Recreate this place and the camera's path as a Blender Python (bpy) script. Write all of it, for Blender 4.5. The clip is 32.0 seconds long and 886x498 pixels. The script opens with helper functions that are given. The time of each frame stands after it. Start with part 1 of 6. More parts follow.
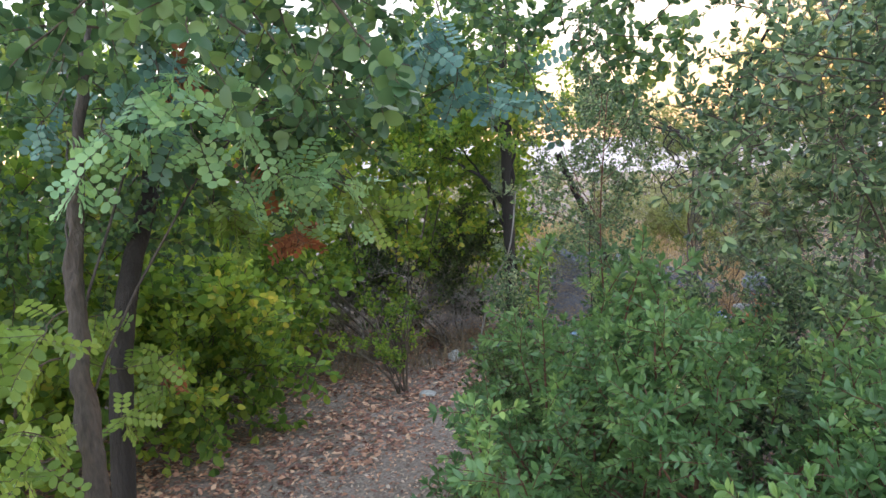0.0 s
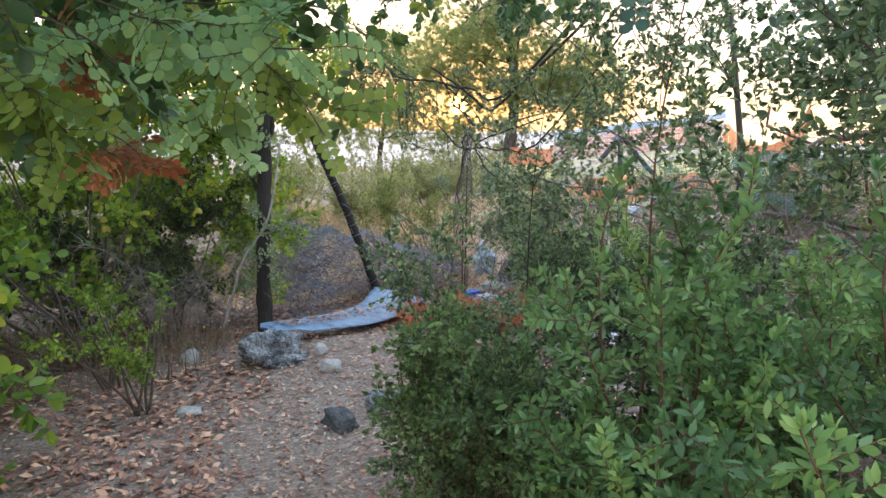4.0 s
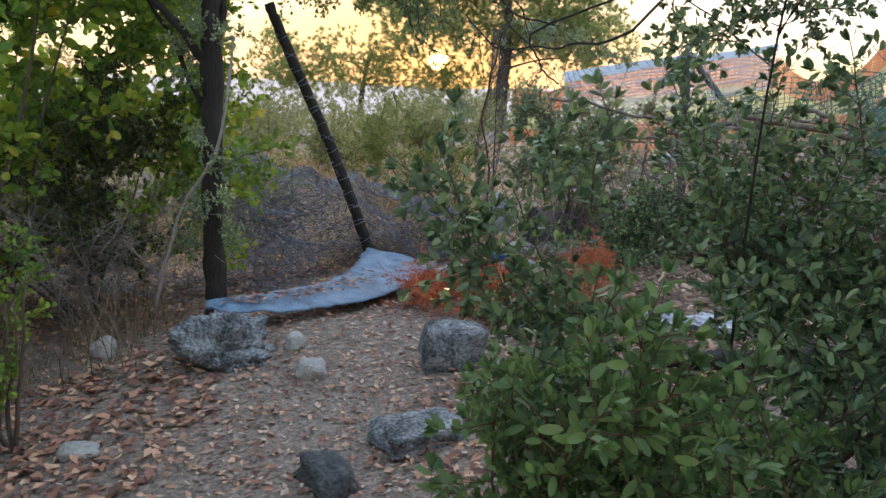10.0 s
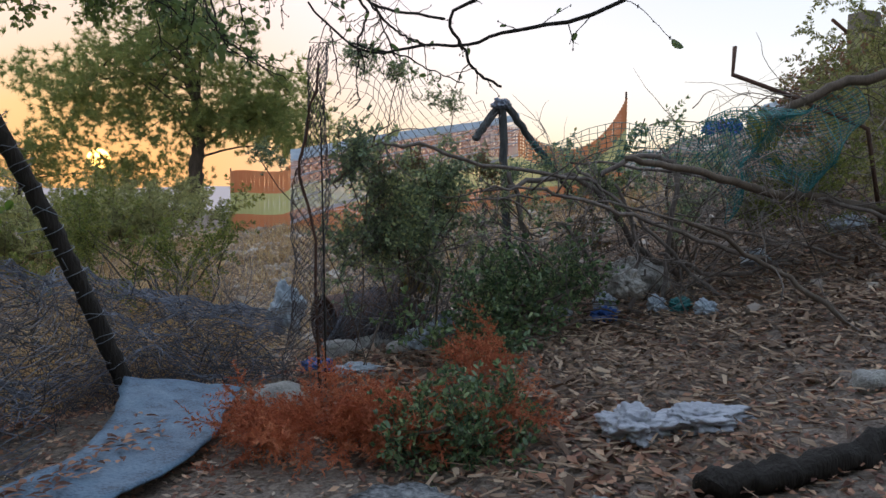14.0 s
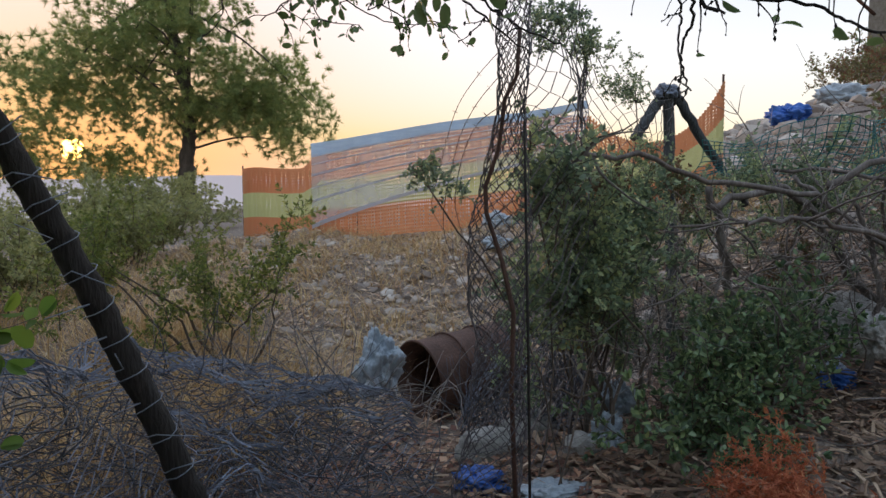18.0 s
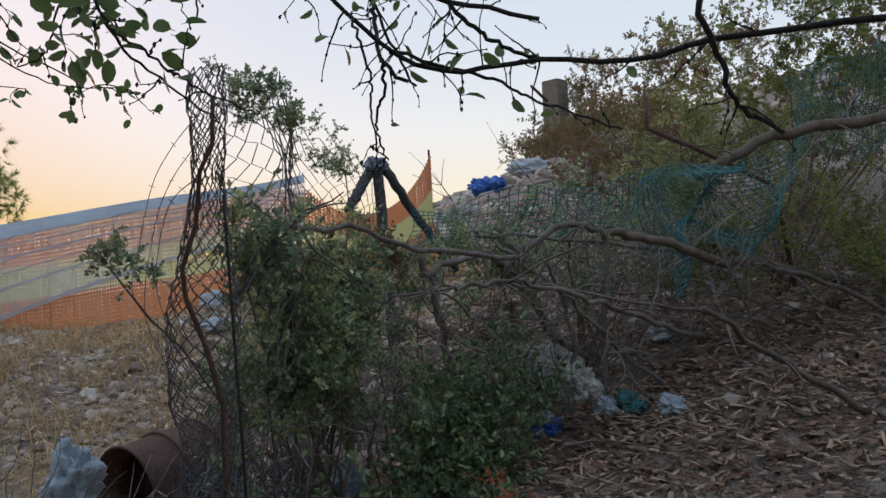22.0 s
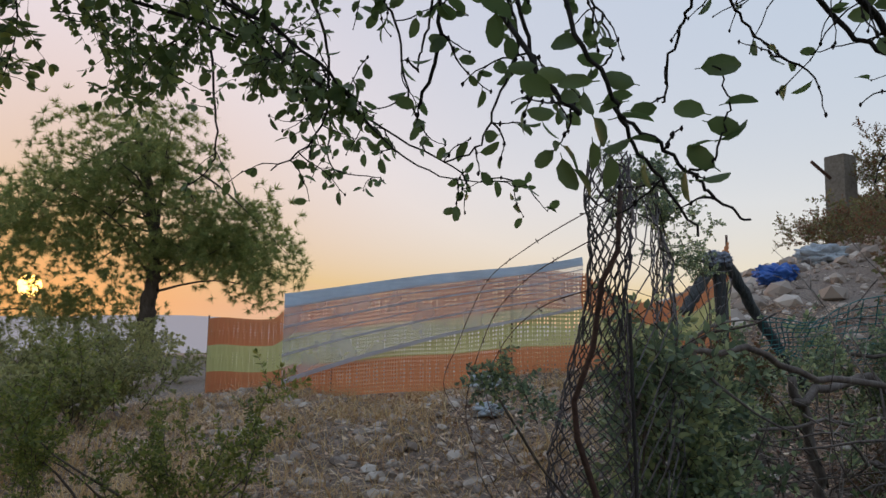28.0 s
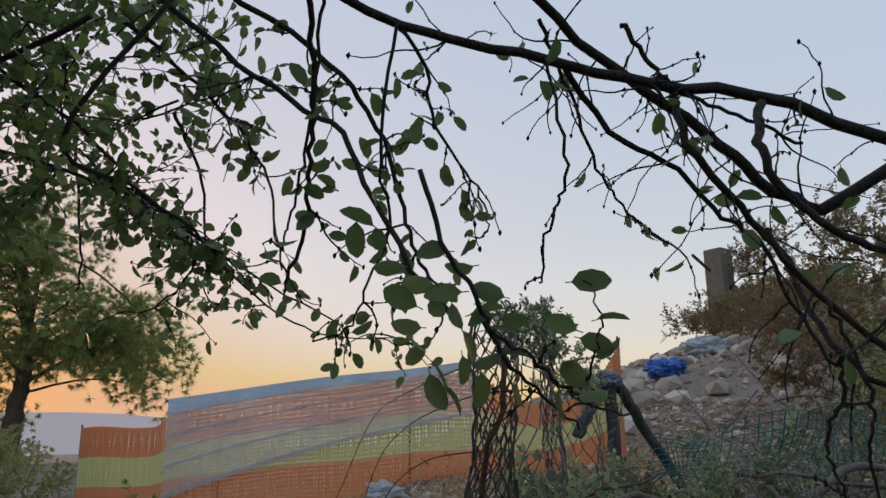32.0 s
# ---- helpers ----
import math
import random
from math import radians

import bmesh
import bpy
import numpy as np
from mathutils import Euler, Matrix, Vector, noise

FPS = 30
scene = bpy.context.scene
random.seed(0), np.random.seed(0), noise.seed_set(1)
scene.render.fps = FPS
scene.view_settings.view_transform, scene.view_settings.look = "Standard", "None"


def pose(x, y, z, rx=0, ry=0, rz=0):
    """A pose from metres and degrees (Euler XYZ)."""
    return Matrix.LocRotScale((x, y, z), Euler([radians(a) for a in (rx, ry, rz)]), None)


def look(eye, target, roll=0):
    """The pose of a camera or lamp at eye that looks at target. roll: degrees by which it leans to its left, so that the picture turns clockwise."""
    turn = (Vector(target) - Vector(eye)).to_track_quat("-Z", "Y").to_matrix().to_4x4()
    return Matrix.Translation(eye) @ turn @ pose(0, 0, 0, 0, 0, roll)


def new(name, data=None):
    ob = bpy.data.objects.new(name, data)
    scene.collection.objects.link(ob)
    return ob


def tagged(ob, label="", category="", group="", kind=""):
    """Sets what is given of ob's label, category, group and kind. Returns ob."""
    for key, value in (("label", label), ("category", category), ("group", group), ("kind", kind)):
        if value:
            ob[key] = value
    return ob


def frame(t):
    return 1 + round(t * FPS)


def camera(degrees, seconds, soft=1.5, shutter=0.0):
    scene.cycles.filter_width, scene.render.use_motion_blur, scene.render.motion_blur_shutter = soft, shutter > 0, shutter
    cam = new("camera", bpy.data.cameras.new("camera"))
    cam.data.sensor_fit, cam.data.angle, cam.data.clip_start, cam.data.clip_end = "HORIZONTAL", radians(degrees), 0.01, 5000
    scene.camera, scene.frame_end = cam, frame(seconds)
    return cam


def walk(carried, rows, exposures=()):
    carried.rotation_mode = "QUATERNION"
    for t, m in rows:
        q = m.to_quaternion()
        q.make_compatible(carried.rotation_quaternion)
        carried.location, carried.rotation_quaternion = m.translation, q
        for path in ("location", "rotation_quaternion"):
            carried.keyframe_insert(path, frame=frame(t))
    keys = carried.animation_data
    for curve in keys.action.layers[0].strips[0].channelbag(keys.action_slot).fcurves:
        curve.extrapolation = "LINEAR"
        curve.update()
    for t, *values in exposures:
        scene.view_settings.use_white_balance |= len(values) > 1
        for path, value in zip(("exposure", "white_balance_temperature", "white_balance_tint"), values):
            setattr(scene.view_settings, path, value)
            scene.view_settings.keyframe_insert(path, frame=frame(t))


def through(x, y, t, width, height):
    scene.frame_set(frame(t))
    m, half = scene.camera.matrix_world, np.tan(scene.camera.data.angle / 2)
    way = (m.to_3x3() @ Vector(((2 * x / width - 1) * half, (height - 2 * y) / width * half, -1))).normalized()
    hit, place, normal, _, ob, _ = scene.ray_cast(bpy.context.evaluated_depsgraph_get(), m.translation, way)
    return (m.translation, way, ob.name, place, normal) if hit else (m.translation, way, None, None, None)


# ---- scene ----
cam = camera(63.1, 32.0)
PATH = [
    (0, (4.257, -1.130, 2.291), (3.163, 0.522, 2.022), -3.1),
    (0.5, (3.916, -0.986, 2.267), (3.045, 0.791, 1.976), -1.9),
    (1, (3.529, -0.907, 2.236), (2.726, 0.899, 1.932), -1.3),
    (1.5, (3.188, -0.891, 2.193), (2.596, 0.994, 1.886), 0.1),
    (2, (2.907, -0.860, 2.135), (2.463, 1.065, 1.823), 0.5),
    (2.5, (2.648, -0.626, 2.044), (2.278, 1.313, 1.722), 1.2),
    (3, (2.638, -0.482, 2.082), (2.305, 1.463, 1.758), 1.8),
    (3.5, (2.413, -0.531, 2.011), (2.323, 1.444, 1.707), 2.7),
    (5.5, (2.571, 0.41, 1.863), (2.496, 2.385, 1.559), 0.3),
    (6, (2.584, 0.52, 1.831), (2.532, 2.492, 1.506), -0.7),
    (6.5, (2.548, 0.631, 1.802), (2.485, 2.6, 1.458), 0.2),
    (7, (2.447, 0.736, 1.813), (2.374, 2.702, 1.454), 1.5),
    (7.5, (2.382, 0.855, 1.746), (2.305, 2.811, 1.335), 2.0),
    (8, (2.3, 0.988, 1.716), (2.162, 2.937, 1.29), 2.7),
    (8.5, (2.21, 1.076, 1.674), (2.068, 3.024, 1.246), 3.2),
    (9, (2.188, 1.224, 1.65), (2.052, 3.172, 1.217), 3.6),
    (9.5, (2.148, 1.276, 1.604), (2.051, 3.228, 1.182), 4.6),
    (10, (2.086, 1.305, 1.593), (2.082, 3.262, 1.179), 2.9),
    (10.5, (2.073, 1.338, 1.593), (2.14, 3.289, 1.157), 0.4),
    (11, (2.058, 1.606, 1.505), (2.145, 3.553, 1.057), 0.8),
    (11.5, (1.983, 1.715, 1.528), (2.088, 3.664, 1.089), 2.6),
    (12, (1.816, 1.841, 1.485), (1.956, 3.802, 1.119), -0.1),
    (12.5, (1.672, 2.074, 1.455), (1.826, 4.025, 1.045), 2.9),
    (13, (1.596, 2.403, 1.391), (1.813, 4.37, 1.098), 1.3),
    (13.5, (1.439, 2.694, 1.33), (1.986, 4.612, 1.194), -0.0),
    (14, (1.484, 2.864, 1.314), (2.304, 4.683, 1.182), 0.7),
    (14.5, (1.517, 3.076, 1.352), (2.393, 4.87, 1.224), 0.3),
    (16.5, (1.331, 4.01, 1.349), (2.32, 5.733, 1.119), 1.5),
    (17, (1.272, 4.146, 1.38), (2.166, 5.922, 1.159), 2.2),
    (17.5, (1.197, 4.345, 1.456), (2.074, 6.133, 1.28), -0.9),
    (18, (1.2, 4.436, 1.503), (2.067, 6.23, 1.332), -0.1),
    (18.5, (1.188, 4.445, 1.504), (2.038, 6.248, 1.347), 2.3),
    (19, (1.162, 4.441, 1.511), (2.063, 6.221, 1.379), -0.1),
    (19.5, (1.182, 4.464, 1.509), (2.281, 6.132, 1.413), -0.2),
    (20, (1.237, 4.473, 1.502), (2.509, 6.016, 1.457), -0.5),
    (20.5, (1.298, 4.493, 1.514), (2.741, 5.878, 1.529), -0.8),
    (21, (1.34, 4.484, 1.552), (2.849, 5.786, 1.71), -1.4),
    (21.5, (1.3, 4.511, 1.528), (2.782, 5.851, 1.61), -2.6),
    (22, (1.316, 4.51, 1.505), (2.786, 5.867, 1.517), -3.0),
    (22.5, (1.389, 4.485, 1.496), (2.818, 5.884, 1.529), -2.6),
    (23, (1.389, 4.552, 1.483), (2.698, 6.063, 1.515), -2.1),
    (23.5, (1.332, 4.731, 1.493), (2.552, 6.315, 1.451), -2.3),
    (24, (1.335, 4.859, 1.527), (2.461, 6.508, 1.403), -2.2),
    (24.5, (1.35, 4.912, 1.541), (2.266, 6.685, 1.417), -1.3),
    (25, (1.280, 5.000, 1.615), (2.081, 6.833, 1.627), -2.3),
    (25.5, (1.221, 5.082, 1.686), (1.939, 6.946, 1.785), -3.8),
    (27.5, (1.227, 5.136, 1.69), (2.053, 6.943, 1.918), 0.9),
    (28, (1.243, 5.100, 1.650), (2.193, 6.845, 1.879), 1.0),
    (28.5, (1.283, 5.077, 1.657), (2.299, 6.784, 1.886), 0.9),
    (29, (1.297, 5.068, 1.653), (2.381, 6.735, 1.874), 0.5),
    (29.5, (1.277, 5.125, 1.702), (2.371, 6.784, 1.927), -0.1),
    (30, (1.259, 5.147, 1.716), (2.35, 6.803, 1.979), -1.0),
    (30.5, (1.241, 5.131, 1.68), (2.319, 6.794, 1.949), -0.6),
    (31, (1.265, 5.127, 1.732), (2.333, 6.792, 2.030), -0.4),
    (31.5, (1.290, 5.127, 1.795), (2.371, 6.761, 2.196), -0.3),
    (32, (1.310, 5.120, 1.820), (2.466, 6.684, 2.287), -0.5),
]
EXPOSURES = [(0, 2.35), (3.5, 2.4), (9, 2.1), (10, 1.85), (11, 2.1), (12, 1.6), (12.5, 1.5), (13, 1.5), (13.5, 1.2), (14.5, 0.95), (17, 1.05), (18, 0.97), (20, 0.8), (21, 0.7), (24, 0.78), (26, 0.62), (32, 0.42)]
walk(cam, [(t, look(e, g, r)) for t, e, g, r in PATH], EXPOSURES)

# ---- sky and sun ----
world = bpy.data.worlds.new("world")
scene.world = world
world.use_nodes = True
wn = world.node_tree.nodes
sky = wn.new("ShaderNodeTexSky")
sky.sky_type = "NISHITA"
sky.sun_disc = False
sky.sun_elevation = radians(1.8)
sky.sun_rotation = radians(-1.0)
sky.air_density, sky.dust_density, sky.ozone_density = 1.0, 1.0, 2.0
soften = wn.new("ShaderNodeGamma")
soften.inputs[1].default_value = 0.2
world.node_tree.links.new(sky.outputs[0], soften.inputs[0])
rich = wn.new("ShaderNodeHueSaturation")
rich.inputs["Saturation"].default_value = 2.1
world.node_tree.links.new(soften.outputs[0], rich.inputs["Color"])
apart, limit, whole = wn.new("ShaderNodeSeparateColor"), wn.new("ShaderNodeMath"), wn.new("ShaderNodeCombineColor")
apart.mode = whole.mode = "HSV"
limit.operation = "MINIMUM"
limit.inputs[1].default_value = 0.74
world.node_tree.links.new(rich.outputs[0], apart.inputs[0])
world.node_tree.links.new(apart.outputs[2], limit.inputs[0])
world.node_tree.links.new(apart.outputs[0], whole.inputs[0])
world.node_tree.links.new(apart.outputs[1], whole.inputs[1])
world.node_tree.links.new(limit.outputs[0], whole.inputs[2])
floor_ = wn.new("ShaderNodeMix")
floor_.data_type, floor_.blend_type = "RGBA", "LIGHTEN"
floor_.inputs[0].default_value = 1.0
floor_.inputs[7].default_value = (0.25, 0.25, 0.3, 1)
warm = wn.new("ShaderNodeMix")
warm.data_type, warm.blend_type = "RGBA", "MULTIPLY"
warm.inputs[0].default_value = 1.0
warm.inputs[7].default_value = (1.09, 0.975, 0.99, 1)
world.node_tree.links.new(whole.outputs[0], warm.inputs[6])
world.node_tree.links.new(warm.outputs[2], floor_.inputs[6])
# the sky close about the low sun turns a deeper orange
level, ease, dusk = wn.new("ShaderNodeRGBToBW"), wn.new("ShaderNodeMapRange"), wn.new("ShaderNodeMix")
dusk.data_type = "RGBA"
dusk.inputs[7].default_value = (1.0, 0.47, 0.15, 1)
ease.inputs["From Min"].default_value, ease.inputs["From Max"].default_value = 1.34, 1.64
world.node_tree.links.new(soften.outputs[0], level.inputs[0])
world.node_tree.links.new(level.outputs[0], ease.inputs[0])
world.node_tree.links.new(ease.outputs[0], dusk.inputs[0])
world.node_tree.links.new(floor_.outputs[2], dusk.inputs[6])
world.node_tree.links.new(dusk.outputs[2], wn["Background"].inputs[0])
wn["Background"].inputs[1].default_value = 0.73
sun = new("sun", bpy.data.lights.new("sun", "SUN"))
sun.data.energy, sun.data.angle, sun.data.color = 0.8, radians(2.0), (1.0, 0.55, 0.25)
sun.matrix_world = look((-0.35, 20, 0.95), (0, 0, 0))

rng = random.Random(7)


# ---- ground form ----
def step(a, b, v):
    u = min(1.0, max(0.0, (v - a) / (b - a)))
    return u * u * (3 - 2 * u)


def ground_z(x, y):
    """Height of the ground: a path, a rubble slope ahead, a hillside to the right."""
    z = 0.18 + 0.11 * min(3.0, max(-2.0, x - 1.0)) + 0.08 * max(0.0, min(3.0, 1.0 - y))
    z += 0.13 * math.exp(-((x - 1.15) ** 2 + (y - 5.0) ** 2) / 0.6)
    z += 0.27 * max(0.0, x - 4.2 - 0.75 * max(0.0, y - 12.0)) * step(0.0, 6.0, y) * (1 - step(30, 90, x))
    z += 0.045 * max(0.0, min(8.0, y - 8.5))
    z -= 0.36 * step(6.8, 8.2, y) * (1 - step(9, 13, y)) * (1 - step(4, 5.5, x))
    z -= 3.5 * step(26, 60, y) + 30 * step(60, 900, y)
    z -= 1.5 * step(-4, -30, x)
    z += 0.035 * noise.noise((x * 0.9, y * 0.9, 0.0)) + 0.012 * noise.noise((x * 4, y * 4, 3.0))
    return z


# ---- materials ----
def mat(name, rough=0.7, metal=0.0):
    m = bpy.data.materials.new(name)
    m.use_nodes = True
    p = m.node_tree.nodes["Principled BSDF"]
    p.inputs["Roughness"].default_value = rough
    p.inputs["Metallic"].default_value = metal
    return m, m.node_tree.nodes, m.node_tree.links, p


def ramp(nodes, stops):
    r = nodes.new("ShaderNodeValToRGB")
    e = r.color_ramp.elements
    while len(e) < len(stops):
        e.new(0.5)
    for k, (pos, c) in zip(e, stops):
        k.position, k.color = pos, (*c, 1)
    return r


def grain(name, scale, stops, rough=0.75, metal=0.0, bump=0.3, detail=6, fine=8.0, squash=(1, 1, 1)):
    """A surface of two scales of noise: patches and grain, with relief."""
    m, n, l, p = mat(name, rough, metal)
    tc, mp = n.new("ShaderNodeTexCoord"), n.new("ShaderNodeMapping")
    mp.inputs["Scale"].default_value = squash
    l.new(tc.outputs["Object"], mp.inputs[0])
    a, b = n.new("ShaderNodeTexNoise"), n.new("ShaderNodeTexNoise")
    for t, s in ((a, scale), (b, scale * fine)):
        t.inputs["Scale"].default_value, t.inputs["Detail"].default_value = s, detail
        l.new(mp.outputs[0], t.inputs["Vector"])
    mix = n.new("ShaderNodeMath")
    mix.operation = "MULTIPLY_ADD"
    mix.inputs[1].default_value = 0.55
    sub = n.new("ShaderNodeMath")
    sub.operation = "MULTIPLY"
    sub.inputs[1].default_value = 0.45
    l.new(b.outputs[0], sub.inputs[0])
    l.new(a.outputs[0], mix.inputs[0])
    l.new(sub.outputs[0], mix.inputs[2])
    r = ramp(n, stops)
    l.new(mix.outputs[0], r.inputs[0])
    l.new(r.outputs[0], p.inputs["Base Color"])
    bu = n.new("ShaderNodeBump")
    bu.inputs["Strength"].default_value, bu.inputs["Distance"].default_value = bump, 0.02
    l.new(b.outputs[0], bu.inputs["Height"])
    l.new(bu.outputs[0], p.inputs["Normal"])
    return m


def leaf_mat(name, stops, rough=0.45, through=0.35, own=0.65):
    """Leaves that differ one from another, and let some light through."""
    m, n, l, p = mat(name, rough)
    geo, info = n.new("ShaderNodeNewGeometry"), n.new("ShaderNodeObjectInfo")
    add = n.new("ShaderNodeMath")
    add.operation = "MULTIPLY_ADD"
    add.inputs[1].default_value = own
    part_b = n.new("ShaderNodeMath")
    part_b.operation = "MULTIPLY"
    part_b.inputs[1].default_value = 1 - own
    l.new(info.outputs["Random"], part_b.inputs[0])
    l.new(geo.outputs["Random Per Island"], add.inputs[0])
    l.new(part_b.outputs[0], add.inputs[2])
    r = ramp(n, [(a, [min(0.75, 1.65 * k * w_) for k, w_ in zip(c, (1.14, 1.0, 1.16) if c[1] > c[0] else (1, 1, 1))]) for a, c in stops])
    l.new(add.outputs[0], r.inputs[0])
    l.new(r.outputs[0], p.inputs["Base Color"])
    tr, mix = n.new("ShaderNodeBsdfTranslucent"), n.new("ShaderNodeMixShader")
    l.new(r.outputs[0], tr.inputs["Color"])
    mix.inputs[0].default_value = through
    l.new(p.outputs[0], mix.inputs[1])
    l.new(tr.outputs[0], mix.inputs[2])
    l.new(mix.outputs[0], n["Material Output"].inputs[0])
    return m


M_BARK = grain("bark", 9, [(0.3, (0.03, 0.024, 0.02)), (0.6, (0.1, 0.08, 0.065)), (0.8, (0.17, 0.15, 0.13))], 0.9, bump=0.8, squash=(1, 1, 0.25))
M_TWIG = grain("twig_bark", 14, [(0.3, (0.06, 0.045, 0.035)), (0.7, (0.17, 0.13, 0.1))], 0.85, squash=(1, 1, 0.3))
M_DEAD = grain("dead_wood", 12, [(0.3, (0.15, 0.13, 0.12)), (0.7, (0.42, 0.37, 0.34))], 0.9, squash=(1, 1, 0.3))
M_BRUSH = grain("brushwood", 12, [(0.3, (0.07, 0.055, 0.05)), (0.55, (0.17, 0.14, 0.125)), (0.75, (0.36, 0.32, 0.3))], 0.9, squash=(1, 1, 0.3))
M_RED_STEM = grain("red_stem", 14, [(0.3, (0.09, 0.035, 0.025)), (0.7, (0.18, 0.08, 0.05))], 0.7)
M_CHAR = grain("dark_timber", 10, [(0.3, (0.018, 0.014, 0.012)), (0.65, (0.036, 0.029, 0.025)), (0.85, (0.075, 0.058, 0.046))], 0.9, bump=0.8, squash=(1, 1, 0.2))
M_LENTISC = leaf_mat("lentisc_leaf", [(0.0, (0.038, 0.085, 0.029)), (0.4, (0.066, 0.142, 0.046)), (0.75, (0.123, 0.227, 0.064)), (1.0, (0.246, 0.359, 0.087))], 0.4, 0.4, 0.4)
M_CLIMB = leaf_mat("climber_leaf", [(0.0, (0.046, 0.078, 0.05)), (0.5, (0.13, 0.195, 0.101)), (0.85, (0.26, 0.325, 0.132)), (1.0, (0.416, 0.468, 0.186))], 0.4, 0.4)
M_DARK = leaf_mat("dark_leaf", [(0.0, (0.032, 0.06, 0.034)), (0.5, (0.08, 0.14, 0.063)), (0.85, (0.149, 0.23, 0.092)), (1.0, (0.256, 0.33, 0.127))], 0.25, 0.3, 0.85)
M_CAROB = leaf_mat("carob_leaf", [(0.0, (0.02, 0.053, 0.024)), (0.45, (0.048, 0.105, 0.038)), (0.85, (0.119, 0.203, 0.048)), (1.0, (0.255, 0.3, 0.048))], 0.4, 0.4)
M_YELLOW = leaf_mat("yellow_green_leaf", [(0.0, (0.035, 0.085, 0.018)), (0.45, (0.1, 0.19, 0.03)), (0.85, (0.23, 0.32, 0.04)), (1.0, (0.4, 0.31, 0.05))], 0.5, 0.6)
M_RUST = leaf_mat("rust_leaf", [(0.0, (0.2, 0.055, 0.03)), (0.6, (0.36, 0.115, 0.055)), (1.0, (0.44, 0.2, 0.1))], 0.7, 0.35)
M_PINE = leaf_mat("pine_needle", [(0.0, (0.08, 0.12, 0.04)), (0.5, (0.16, 0.22, 0.07)), (1.0, (0.3, 0.32, 0.1))], 0.6, 0.6)
M_STRAW = leaf_mat("straw", [(0.0, (0.17, 0.1, 0.045)), (0.6, (0.4, 0.27, 0.13)), (1.0, (0.55, 0.42, 0.23))], 0.8, 0.3)
M_DULL = leaf_mat("dull_straw", [(0.0, (0.08, 0.055, 0.035)), (0.6, (0.19, 0.14, 0.085)), (1.0, (0.33, 0.26, 0.17))], 0.85, 0.25)
M_LITTER = leaf_mat("leaf_litter", [(0.0, (0.035, 0.02, 0.016)), (0.3, (0.12, 0.055, 0.04)), (0.6, (0.29, 0.15, 0.095)), (0.82, (0.46, 0.3, 0.2)), (0.95, (0.62, 0.48, 0.36)), (1.0, (0.36, 0.06, 0.035))], 0.75, 0.1)
M_STONE = grain("limestone", 8, [(0.38, (0.035, 0.04, 0.045)), (0.5, (0.17, 0.18, 0.195)), (0.64, (0.38, 0.39, 0.4))], 0.9, bump=1.0)
M_DARKSTONE = grain("dark_limestone", 6, [(0.35, (0.03, 0.033, 0.038)), (0.55, (0.09, 0.095, 0.1)), (0.7, (0.2, 0.2, 0.2))], 0.9, bump=1.0)
M_PALE = grain("pale_stone", 9, [(0.3, (0.2, 0.19, 0.18)), (0.7, (0.5, 0.48, 0.45))], 0.9, bump=0.6)
M_SHEET = grain("weathered_sheet", 11, [(0.36, (0.05, 0.085, 0.13)), (0.5, (0.105, 0.19, 0.29)), (0.7, (0.2, 0.31, 0.42))], 0.55, bump=0.2)
M_WIRE = grain("galvanised_wire", 30, [(0.3, (0.15, 0.165, 0.21)), (0.7, (0.38, 0.42, 0.5))], 0.6, 0.1)
M_NET = grain("dark_netting_wire", 30, [(0.3, (0.112, 0.126, 0.168)), (0.7, (0.308, 0.343, 0.434))], 0.6, 0.1)
M_RUSTY = grain("rusty_steel", 8, [(0.3, (0.048, 0.027, 0.022)), (0.6, (0.128, 0.068, 0.05)), (0.8, (0.216, 0.144, 0.11))], 0.8, 0.25, bump=0.4)
M_CONCRETE = grain("concrete", 10, [(0.3, (0.1, 0.09, 0.075)), (0.7, (0.24, 0.22, 0.19))], 0.9, bump=0.4)
M_ORANGE = leaf_mat("orange_net_plastic", [(0.0, (0.46, 0.2, 0.095)), (1.0, (0.5, 0.23, 0.115))], 0.5, 0.5)
M_LIME = leaf_mat("yellow_net_plastic", [(0.0, (0.4, 0.4, 0.2)), (1.0, (0.45, 0.45, 0.25))], 0.5, 0.5)
M_BAG = grain("white_plastic", 7, [(0.3, (0.25, 0.3, 0.36)), (0.7, (0.47, 0.53, 0.59))], 0.4, bump=0.5)
M_CLOTH = grain("white_cloth", 6, [(0.3, (0.34, 0.35, 0.41)), (0.7, (0.56, 0.57, 0.63))], 0.8, bump=0.5)
M_BLUE = grain("blue_plastic", 8, [(0.3, (0.02, 0.07, 0.3)), (0.7, (0.04, 0.16, 0.55))], 0.45)
M_TEAL = grain("teal_net_plastic", 8, [(0.3, (0.012, 0.1, 0.11)), (0.7, (0.035, 0.21, 0.21))], 0.6)
M_YBAG = grain("yellow_plastic", 9, [(0.3, (0.32, 0.22, 0.06)), (0.7, (0.55, 0.4, 0.13))], 0.5)


